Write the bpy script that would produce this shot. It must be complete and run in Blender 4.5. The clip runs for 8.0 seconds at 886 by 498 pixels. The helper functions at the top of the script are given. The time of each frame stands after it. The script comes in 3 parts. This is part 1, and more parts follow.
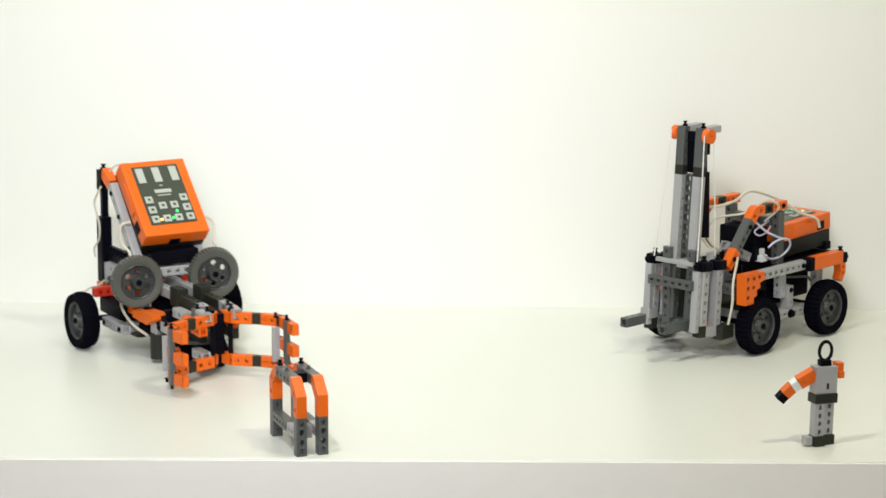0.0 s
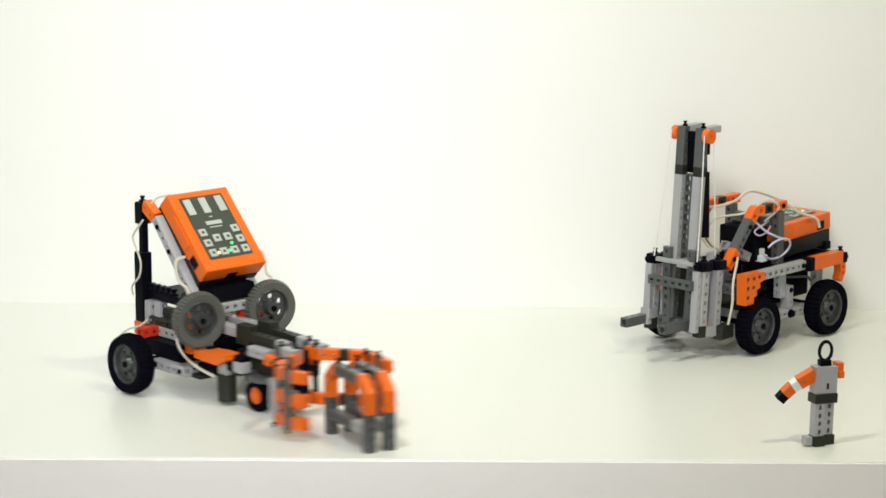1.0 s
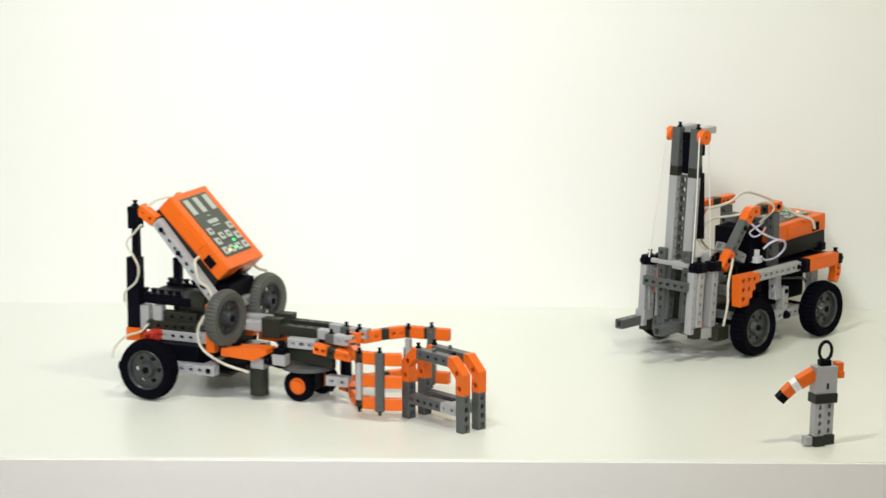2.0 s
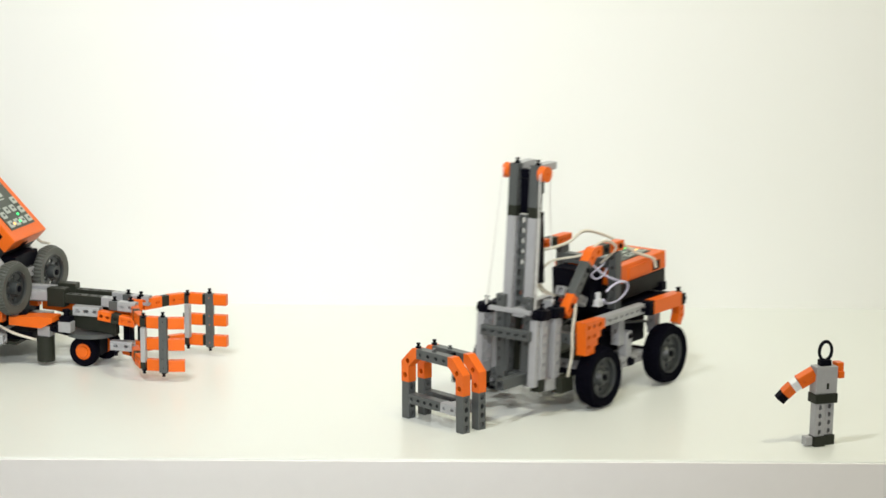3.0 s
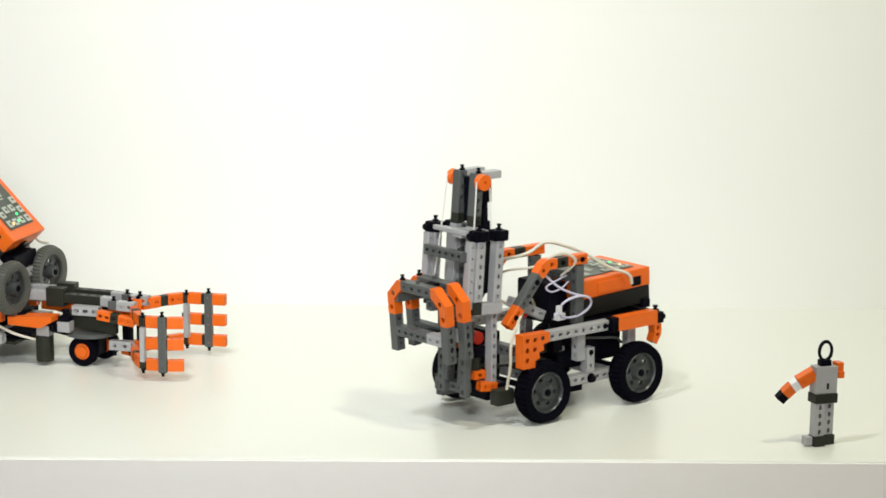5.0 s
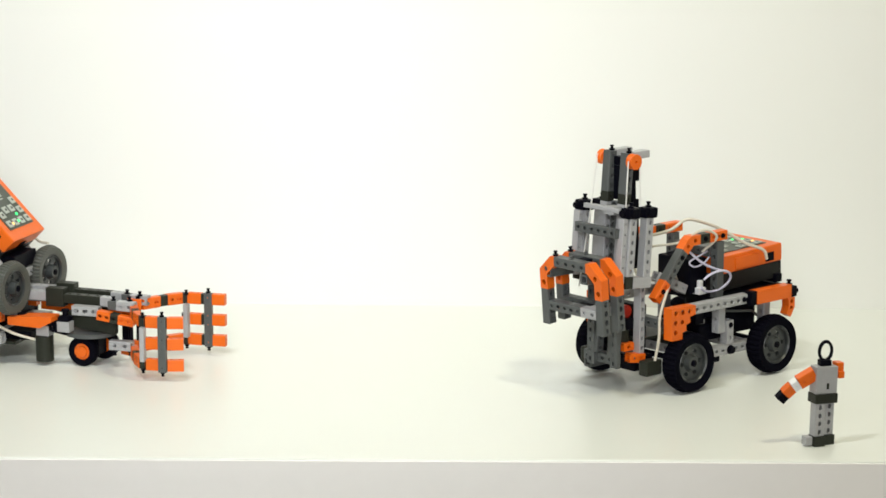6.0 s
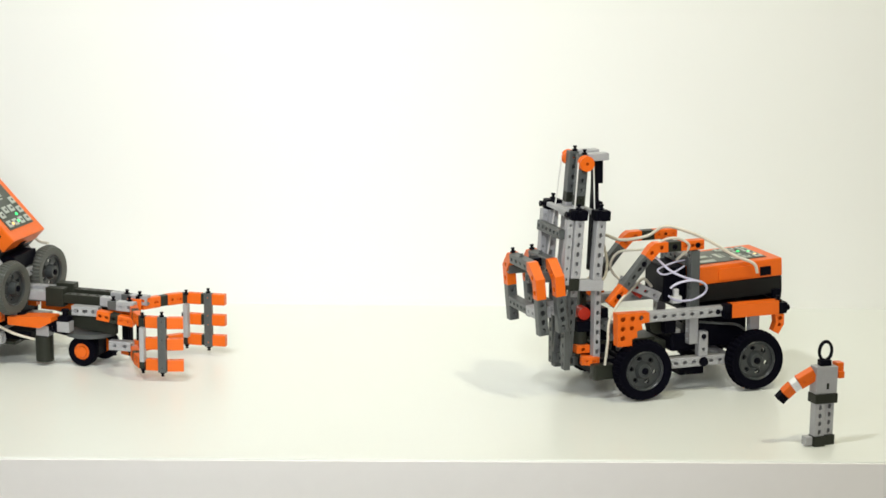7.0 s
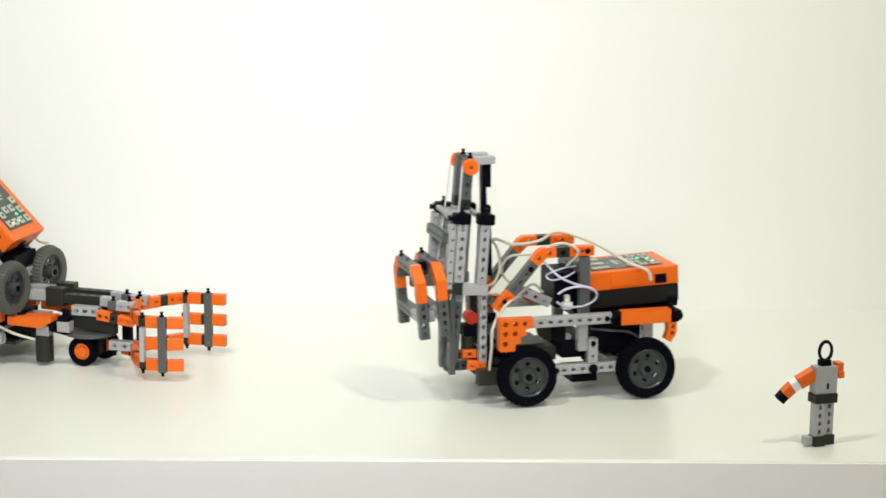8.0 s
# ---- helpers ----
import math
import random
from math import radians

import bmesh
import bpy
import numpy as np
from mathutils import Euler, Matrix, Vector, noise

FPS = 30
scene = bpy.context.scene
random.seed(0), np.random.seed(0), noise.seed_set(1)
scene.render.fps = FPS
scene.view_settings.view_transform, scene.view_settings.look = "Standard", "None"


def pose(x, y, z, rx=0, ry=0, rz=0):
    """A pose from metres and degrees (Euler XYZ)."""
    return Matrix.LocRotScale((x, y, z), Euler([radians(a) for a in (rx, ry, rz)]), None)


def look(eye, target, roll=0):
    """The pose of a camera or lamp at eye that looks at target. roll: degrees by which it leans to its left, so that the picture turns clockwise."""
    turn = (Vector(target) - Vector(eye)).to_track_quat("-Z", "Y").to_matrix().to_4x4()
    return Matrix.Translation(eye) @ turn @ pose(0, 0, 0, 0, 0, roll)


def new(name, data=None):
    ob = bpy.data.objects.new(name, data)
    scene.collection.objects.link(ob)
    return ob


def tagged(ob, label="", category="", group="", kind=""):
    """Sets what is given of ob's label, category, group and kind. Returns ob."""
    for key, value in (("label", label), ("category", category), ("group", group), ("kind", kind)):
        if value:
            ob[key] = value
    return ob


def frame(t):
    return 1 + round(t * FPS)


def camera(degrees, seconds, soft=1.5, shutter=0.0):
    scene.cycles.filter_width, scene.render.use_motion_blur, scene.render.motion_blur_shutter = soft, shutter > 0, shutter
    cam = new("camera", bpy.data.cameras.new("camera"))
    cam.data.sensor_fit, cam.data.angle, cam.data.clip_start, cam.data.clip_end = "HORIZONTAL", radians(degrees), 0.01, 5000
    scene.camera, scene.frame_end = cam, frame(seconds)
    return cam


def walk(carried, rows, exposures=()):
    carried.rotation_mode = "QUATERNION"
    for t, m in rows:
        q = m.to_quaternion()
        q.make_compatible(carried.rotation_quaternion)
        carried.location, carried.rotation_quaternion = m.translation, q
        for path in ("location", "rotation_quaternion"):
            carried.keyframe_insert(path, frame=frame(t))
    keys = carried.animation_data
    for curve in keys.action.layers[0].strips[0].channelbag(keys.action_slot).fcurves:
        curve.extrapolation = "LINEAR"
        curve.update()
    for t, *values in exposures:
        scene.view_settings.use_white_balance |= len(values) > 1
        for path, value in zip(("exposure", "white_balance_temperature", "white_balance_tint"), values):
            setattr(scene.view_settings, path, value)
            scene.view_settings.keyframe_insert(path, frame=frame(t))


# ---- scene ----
# The table top lies at z = 0; x runs along the table, y away from the camera.
cam = camera(17.92, 8.0, soft=1.6, shutter=0.3)
EYE = (0.0, 0.0, 0.6908)
AIM = (0.0, 0.98017, 0.6908 - 0.19815)
walk(cam, [(0.0, look(EYE, AIM)), (8.0, look(EYE, AIM))])

# ---- world and light ----
world = bpy.data.worlds.new("room_light")
scene.world = world
world.use_nodes = True
world.node_tree.nodes["Background"].inputs[0].default_value = (1.0, 0.97, 0.9, 1)
world.node_tree.nodes["Background"].inputs[1].default_value = 0.25


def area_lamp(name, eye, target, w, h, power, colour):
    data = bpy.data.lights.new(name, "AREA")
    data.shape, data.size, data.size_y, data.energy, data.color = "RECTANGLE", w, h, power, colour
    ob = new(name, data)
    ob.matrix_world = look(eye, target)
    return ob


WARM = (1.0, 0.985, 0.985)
COOL, AMBER = (0.97, 1.0, 0.995), (1.0, 0.965, 0.70)
area_lamp("ceiling_lamp", (-0.48, 2.00, 1.78), (-0.16, 2.66, 0), 0.17, 0.17, 12.4, COOL)
area_lamp("ceiling_lamp", (0.70, 2.00, 1.78), (0.05, 2.66, 0), 0.17, 0.17, 11.7, AMBER)
# added frontal fill without a fixture, lifts the table edge and front faces
area_lamp("front_fill_lamp", (-0.08, -0.95, 0.72), (-0.08, 2.45, 0.05), 0.70, 0.70, 23, WARM)
# added narrow beam for the wall's bright middle, no fixture belongs to it
wall_fill = area_lamp("wall_fill_lamp", (-0.25, 0.55, 1.30), (-0.16, 3.09, 0.24), 0.35, 0.35, 1.72, (0.92, 0.965, 1.0))
wall_fill.data.spread = radians(34)


# ---- materials ----
def material(name, colour, rough=0.4, metal=0.0, vary=0.06, scale=60.0, bump=0.0, bump_scale=400.0, coat=0.0, emit=0.0, spec=0.5, rough_vary=0.08):
    m = bpy.data.materials.new(name)
    m.use_nodes = True
    nt = m.node_tree
    b = nt.nodes["Principled BSDF"]
    b.inputs["Roughness"].default_value, b.inputs["Metallic"].default_value = rough, metal
    b.inputs["Specular IOR Level"].default_value = spec
    b.inputs["Coat Weight"].default_value = coat
    tc = nt.nodes.new("ShaderNodeTexCoord")
    n1 = nt.nodes.new("ShaderNodeTexNoise")
    n1.inputs["Scale"].default_value, n1.inputs["Detail"].default_value = scale, 4
    n2 = nt.nodes.new("ShaderNodeTexNoise")
    n2.inputs["Scale"].default_value, n2.inputs["Detail"].default_value = scale * 9, 3
    info = nt.nodes.new("ShaderNodeObjectInfo")
    add = nt.nodes.new("ShaderNodeMath")
    add.operation = "ADD"
    nt.links.new(tc.outputs["Object"], n1.inputs["Vector"])
    nt.links.new(tc.outputs["Object"], n2.inputs["Vector"])
    nt.links.new(n1.outputs["Fac"], add.inputs[0])
    nt.links.new(n2.outputs["Fac"], add.inputs[1])
    add2 = nt.nodes.new("ShaderNodeMath")
    add2.operation = "MULTIPLY_ADD"
    nt.links.new(info.outputs["Random"], add2.inputs[0])
    add2.inputs[1].default_value = 0.5
    nt.links.new(add.outputs[0], add2.inputs[2])
    ramp = nt.nodes.new("ShaderNodeMapRange")
    ramp.inputs["From Min"].default_value, ramp.inputs["From Max"].default_value = 0.6, 1.9
    ramp.inputs["To Min"].default_value, ramp.inputs["To Max"].default_value = 1 - vary, 1 + vary
    nt.links.new(add2.outputs[0], ramp.inputs["Value"])
    mul = nt.nodes.new("ShaderNodeVectorMath")
    mul.operation = "SCALE"
    mul.inputs[0].default_value = colour
    nt.links.new(ramp.outputs["Result"], mul.inputs["Scale"])
    nt.links.new(mul.outputs[0], b.inputs["Base Color"])
    rr = nt.nodes.new("ShaderNodeMapRange")
    rr.inputs["To Min"].default_value, rr.inputs["To Max"].default_value = max(0.02, rough - rough_vary), min(1, rough + rough_vary)
    nt.links.new(n1.outputs["Fac"], rr.inputs["Value"])
    nt.links.new(rr.outputs["Result"], b.inputs["Roughness"])
    if bump:
        n3 = nt.nodes.new("ShaderNodeTexNoise")
        n3.inputs["Scale"].default_value, n3.inputs["Detail"].default_value = bump_scale, 4
        nt.links.new(tc.outputs["Object"], n3.inputs["Vector"])
        bp = nt.nodes.new("ShaderNodeBump")
        bp.inputs["Strength"].default_value, bp.inputs["Distance"].default_value = bump, 0.0006
        nt.links.new(n3.outputs["Fac"], bp.inputs["Height"])
        nt.links.new(bp.outputs["Normal"], b.inputs["Normal"])
    if emit:
        b.inputs["Emission Color"].default_value = (*colour, 1)
        b.inputs["Emission Strength"].default_value = emit
    return m


WALL = material("wall_paint", (0.80, 0.80, 0.755), 0.8, vary=0.006, scale=3, bump=0.08, bump_scale=250, rough_vary=0.02)
ROOM = material("room_paint", (0.66, 0.655, 0.64), 0.8, vary=0.02, scale=2)
TABLE = material("table_laminate", (0.77, 0.785, 0.73), 0.32, vary=0.005, scale=6, rough_vary=0.01)
EDGE = material("table_edge", (0.92, 0.90, 0.86), 0.45, vary=0.02, scale=8)
FLOOR = material("floor_covering", (0.50, 0.48, 0.45), 0.7, vary=0.1, scale=4)
LIGHT = material("light_grey_plastic", (0.37, 0.37, 0.375), 0.38, vary=0.10, spec=0.4)
GREY = material("mid_grey_plastic", (0.090, 0.096, 0.094), 0.36, vary=0.10, spec=0.3)
DARK = material("charcoal_plastic", (0.024, 0.026, 0.019), 0.4, vary=0.12, spec=0.2)
BLACK = material("black_plastic", (0.0035, 0.0035, 0.007), 0.42, vary=0.2, spec=0.05)
ORANGE = material("orange_plastic", (0.78, 0.135, 0.007), 0.36, vary=0.07, spec=0.35)
RIMS = material("dark_grey_rim_plastic", (0.042, 0.046, 0.046), 0.30, vary=0.12, spec=0.45)
EYES = material("grey_wheel_plastic", (0.088, 0.092, 0.080), 0.38, vary=0.10, spec=0.3)
RED = material("red_plastic", (0.55, 0.03, 0.012), 0.38, vary=0.07)
RUBBER = material("tyre_rubber", (0.003, 0.003, 0.006), 0.8, vary=0.2, bump=0.3, spec=0.03)
WHITE = material("white_plastic", (0.85, 0.85, 0.85), 0.4, vary=0.03)
CABLE = material("cable_sheath", (0.62, 0.58, 0.48), 0.4, vary=0.04)
VIOLET = material("violet_cable_sheath", (0.60, 0.58, 0.72), 0.4, vary=0.04)
CORD = material("string", (0.75, 0.74, 0.70), 0.8, vary=0.05)
SHELL = material("charcoal_shell_plastic", (0.012, 0.012, 0.011), 0.42, vary=0.12, spec=0.2)
PANEL = material("panel_film", (0.045, 0.055, 0.04), 0.35, vary=0.08)
BUTTONS = material("button_rubber", (0.44, 0.47, 0.42), 0.5, vary=0.05)
GREEN_LED = material("green_led", (0.05, 1.0, 0.25), 0.3, emit=0.9)
AMBER_LED = material("amber_led", (1.0, 0.55, 0.15), 0.3, emit=1.3)


# ---- mesh helpers ----
def part(name, bm, mat, parent, label="", smooth=False):
    """Links a bmesh as one mesh object under a thing or a part."""
    me = bpy.data.meshes.new(name)
    bmesh.ops.recalc_face_normals(bm, faces=bm.faces)
    bm.to_mesh(me)
    bm.free()
    for m in mat if isinstance(mat, (list, tuple)) else [mat]:
        me.materials.append(m)
    if smooth:
        for p in me.polygons:
            p.use_smooth = True
        me.set_sharp_from_angle(angle=radians(38))
    ob = new(name, me)
    if parent:
        ob.parent = parent
    if label:
        ob["label"] = label
    return ob


def frame_of(u, v):
    """Axes along u, across it as near to v as can be, and square to both."""
    u = Vector(u).normalized()
    v = Vector(v)
    v = (v - u * v.dot(u)).normalized()
    return u, v, u.cross(v)


def hexa(bm, o, a, b, c):
    """A box with corner o and edges a, b, c."""
    o, a, b, c = Vector(o), Vector(a), Vector(b), Vector(c)
    p = [bm.verts.new(o + a * i + b * j + c * k) for i in (0, 1) for j in (0, 1) for k in (0, 1)]
    for q in ((0, 1, 3, 2), (4, 6, 7, 5), (0, 4, 5, 1), (2, 3, 7, 6), (0, 2, 6, 4), (1, 5, 7, 3)):
        bm.faces.new([p[i] for i in q])


def box(x0, x1, y0, y1, z0, z1, bevel=0.0008, bm=None):
    bm = bm or bmesh.new()
    g = bmesh.new()
    hexa(g, (x0, y0, z0), (x1 - x0, 0, 0), (0, y1 - y0, 0), (0, 0, z1 - z0))
    if bevel:
        bmesh.ops.bevel(g, geom=g.edges[:], offset=bevel, segments=2, affect="EDGES", profile=0.6)
    me = bpy.data.meshes.new("piece")
    g.to_mesh(me)
    g.free()
    bm.from_mesh(me)
    bpy.data.meshes.remove(me)
    return bm


def tube(bm, p0, p1, r0, r1=None, seg=16):
    """A cylinder or cone from p0 to p1."""
    p0, p1 = Vector(p0), Vector(p1)
    r1 = r0 if r1 is None else r1
    u, v, w = frame_of(p1 - p0, (0.3, 0.5, 0.8))
    a = [bm.verts.new(p0 + (v * math.cos(t) + w * math.sin(t)) * r0) for t in np.linspace(0, 2 * math.pi, seg, endpoint=False)]
    b = [bm.verts.new(p1 + (v * math.cos(t) + w * math.sin(t)) * r1) for t in np.linspace(0, 2 * math.pi, seg, endpoint=False)]
    for i in range(seg):
        bm.faces.new((a[i], a[(i + 1) % seg], b[(i + 1) % seg], b[i]))
    bm.faces.new(a)
    bm.faces.new(b)
    return bm


HOLE = [(math.cos(t), math.sin(t)) for t in np.linspace(-3 * math.pi / 4, 5 * math.pi / 4, 8, endpoint=False)]
RIM = [(-1, -1), (0, -1), (1, -1), (1, 0), (1, 1), (0, 1), (-1, 1), (-1, 0)]


def rod(p0, p1, side=(0, 1, 0), w=0.0098, t=0.0098, pitch=0.01, hole=0.0029, bm=None):
    """A hollow perforated construction rod from p0 to p1: oval holes run along side, w is its height across them, t its thickness."""
    bm = bm or bmesh.new()
    p0, p1 = Vector(p0), Vector(p1)
    u, v, s = frame_of(p1 - p0, side)
    length = (p1 - p0).length
    n = max(1, round(length / pitch))
    c = length / n
    ch = 0.0006
    skin = min(0.0015, t * 0.22)
    for i in range(n):
        mid = p0 + u * (i + 0.5) * c
        for k in (-1, 1):
            face = mid + v * (k * t / 2)
            outer = [bm.verts.new(face + u * (x * c / 2) + s * (y * (w / 2 - ch))) for x, y in RIM]
            inner = [bm.verts.new(face + u * (x * hole * 0.86) + s * (y * hole * 0.62)) for x, y in HOLE]
            lip = [bm.verts.new(p.co - v * (k * skin)) for p in inner]
            for j in range(8):
                q = (j + 1) % 8
                bm.faces.new((outer[j], outer[q], inner[q], inner[j]))
                bm.faces.new((inner[j], inner[q], lip[q], lip[j]))
    for k in (-1, 1):
        o = s * (k * w / 2)
        i = s * (k * (w / 2 - ch))
        a, b = v * (t / 2), v * (t / 2 - ch)
        for q in ((o - b, o + b), (i - a, o - b), (o + b, i + a)):
            bm.faces.new([bm.verts.new(x) for x in (p0 + q[0], p1 + q[0], p1 + q[1], p0 + q[1])])
    for e, d in ((p0, u), (p1, -u)):  # open sockets at both ends
        a, b = t / 2, w / 2 - ch
        r0 = [bm.verts.new(e + v * x + s * y) for x, y in ((-a, -b), (a, -b), (a, b), (-a, b))]
        if min(a, b) < 0.0035 or c < 0.008:
            bm.faces.new(r0)
            continue
        a, b = a - 0.0018, b - 0.0014
        r1 = [bm.verts.new(e + v * x + s * y) for x, y in ((-a, -b), (a, -b), (a, b), (-a, b))]
        r2 = [bm.verts.new(p.co + d * 0.0055) for p in r1]
        for j in range(4):
            q = (j + 1) % 4
            bm.faces.new((r0[j], r0[q], r1[q], r1[j]))
            bm.faces.new((r1[j], r1[q], r2[q], r2[j]))
        bm.faces.new(r2)
    return bm


def prism(outline, holes, origin, u, v, depth, bm=None):
    """A plate cut to an outline in the plane of u and v, with round holes (x, y, r), depth thick along u x v."""
    bm = bm or bmesh.new()
    u, v = Vector(u), Vector(v)
    d = u.cross(v).normalized() * depth
    o = Vector(origin)
    loops = [[(x, y) for x, y in outline]] + [[(x + r * math.cos(a), y + r * math.sin(a)) for a in np.linspace(0, 2 * math.pi, 8, endpoint=False)] for x, y, r in holes]
    layers = []
    for shift in (Vector(), d):
        edges, rows = [], []
        for loop in loops:
            vs = [bm.verts.new(o + u * x + v * y + shift) for x, y in loop]
            edges += [bm.edges.new((vs[i], vs[(i + 1) % len(vs)])) for i in range(len(vs))]
            rows.append(vs)
        bmesh.ops.triangle_fill(bm, use_beauty=True, use_dissolve=False, edges=edges)
        layers.append(rows)
    for a, b in zip(layers[0][:1], layers[1][:1]):
        for i in range(len(a)):
            j = (i + 1) % len(a)
            bm.faces.new((a[i], a[j], b[j], b[i]))
    lip = d.normalized() * min(0.0016, depth * 0.3)  # the piece is a hollow shell behind its holes
    for rows, way in zip(layers, (lip, -lip)):
        for a in rows[1:]:
            b = [bm.verts.new(p.co + way) for p in a]
            for i in range(len(a)):
                j = (i + 1) % len(a)
                bm.faces.new((a[i], a[j], b[j], b[i]))
    return bm


def pin(p, axis, r=0.0028, length=0.006, bm=None):
    """A connector pin with a flange and a slotted head."""
    bm = bm or bmesh.new()
    p, a = Vector(p), Vector(axis).normalized()
    tube(bm, p, p + a * length * 0.35, r * 1.35, seg=10)
    tube(bm, p + a * length * 0.35, p + a * length * 0.75, r * 0.7, seg=10)
    tube(bm, p + a * length * 0.75, p + a * length, r, seg=10)
    return bm


def lathe(profile, seg, closed=True, bm=None):
    """Turns (radius, y) round the y axis."""
    bm = bm or bmesh.new()
    rows = [[bm.verts.new((r * math.cos(a), y, r * math.sin(a))) for r, y in profile] for a in np.linspace(0, 2 * math.pi, seg, endpoint=False)]
    n = len(profile)
    for i in range(seg):
        p, q = rows[i], rows[(i + 1) % seg]
        for j in range(n if closed else n - 1):
            bm.faces.new((p[j], p[(j + 1) % n], q[(j + 1) % n], q[j]))
    return bm


def disc_with_holes(r0, r1, y0, y1, count, hr, bm=None):
    """A wheel web between two radii with round openings."""
    bm = bm or bmesh.new()
    rm = (r0 + r1) / 2
    for i in range(count):
        mid = 2 * math.pi * (i + 0.5) / count
        rings = []
        for y in (y0, y1):
            outer, inner = [], []
            for x, k in RIM:
                a, r = mid + x * math.pi / count, rm + k * (r1 - r0) / 2
                outer.append(bm.verts.new((r * math.cos(a), y, r * math.sin(a))))
            for x, k in HOLE:
                a, r = mid + x * hr * 1.15 / rm, rm + k * hr
                inner.append(bm.verts.new((r * math.cos(a), y, r * math.sin(a))))
            for j in range(8):
                bm.faces.new((outer[j], outer[(j + 1) % 8], inner[(j + 1) % 8], inner[j]))
            rings.append(inner)
        for j in range(8):
            bm.faces.new((rings[0][j], rings[0][(j + 1) % 8], rings[1][(j + 1) % 8], rings[1][j]))
    return bm


def wheel_parts(parent, name, r, width, tread, tyre_mat, rim_mat, lugs, tyre_label, hub=0.8):
    """A wheel turning about its own y axis, outer face towards +y: tyre, rim, axle cap."""
    h = width / 2
    wheel = new(name)
    wheel.parent = parent
    ri = r * 0.66
    bm = bmesh.new()
    rows = []
    for i in range(lugs * 2):
        a = math.pi * i / lugs
        d = tread if i % 2 else 0.0
        prof = [(ri, -h * 0.8), (r * 0.80, -h), (r * 0.92, -h), (r - 0.0012 - d, -h * 0.62), (r - d, -h * 0.2), (r - d, h * 0.2), (r - 0.0012 - d, h * 0.62), (r * 0.92, h), (r * 0.80, h), (ri, h * 0.8)]
        for da in (-0.28, 0.28):
            b = a + da * math.pi / lugs
            rows.append([bm.verts.new((q * math.cos(b), y, q * math.sin(b))) for q, y in prof])
    for i in range(len(rows)):
        p, q = rows[i], rows[(i + 1) % len(rows)]
        for j in range(10):
            bm.faces.new((p[j], p[(j + 1) % 10], q[(j + 1) % 10], q[j]))
    part("tyre", bm, tyre_mat, wheel, tyre_label, True)
    bm = lathe([(ri * 0.90, -h * 0.7), (ri * 1.02, -h * 0.7), (ri * 1.02, h * 0.72), (ri * 0.96, h * 0.86), (ri * 0.90, h * 0.7)], 40)
    disc_with_holes(r * 0.20, ri * 0.93, -0.001, h * 0.30, 6, r * (0.078 if hub < 1 else 0.098), bm)
    lathe([(r * 0.115, -h * 0.4), (r * 0.25, -h * 0.4), (r * 0.30, h * 0.30), (r * 0.22, h * hub), (r * 0.115, h * hub)], 20, bm=bm)
    part("rim", bm, rim_mat, wheel, "", True)
    bm = tube(bmesh.new(), (0, -h, 0), (0, h * (hub + 0.12), 0), r * 0.112, seg=12)
    tube(bm, (0, h * (hub + 0.12), 0), (0, h * (hub + 0.25), 0), r * 0.06, seg=8)
    part("axle_cap", bm, BLACK, wheel)
    if hub < 1:
        # made-up black backing, stands in for the dark inside the rim holes
        part("flange", tube(bmesh.new(), (0, -h * 0.92, 0), (0, -h * 0.55, 0), r * 0.50, seg=24), BLACK, wheel, "black backing disc added to darken the rim holes")
    return wheel


def cable(name, points, r, mat, parent):
    """A round cable through the points, as a mesh tube."""
    pts = [Vector(p) for p in points]
    line = []
    ext = [pts[0] * 2 - pts[1]] + pts + [pts[-1] * 2 - pts[-2]]
    for i in range(1, len(ext) - 2):
        a, b, c, d = ext[i - 1:i + 3]
        for k in range(8):
            t = k / 8
            line.append(0.5 * ((2 * b) + (c - a) * t + (2 * a - 5 * b + 4 * c - d) * t * t + (3 * b - a - 3 * c + d) * t ** 3))
    line.append(pts[-1])
    bm = bmesh.new()
    rows = []
    v = Vector((0.31, 0.52, 0.79))
    for i, p in enumerate(line):
        u = line[min(i + 1, len(line) - 1)] - line[max(i - 1, 0)]
        u, v, w = frame_of(u, v)
        rows.append([bm.verts.new(p + (v * math.cos(a) + w * math.sin(a)) * r) for a in np.linspace(0, 2 * math.pi, 8, endpoint=False)])
    for p, q in zip(rows, rows[1:]):
        for j in range(8):
            bm.faces.new((p[j], p[(j + 1) % 8], q[(j + 1) % 8], q[j]))
    bm.faces.new(rows[0])
    bm.faces.new(rows[-1])
    return part(name, bm, mat, parent, "", True)


def rods(parent, rows):
    """Several rods: material, start, end, hole axis."""
    for mat, p0, p1, side in rows:
        part("rod", rod(p0, p1, side), mat, parent)


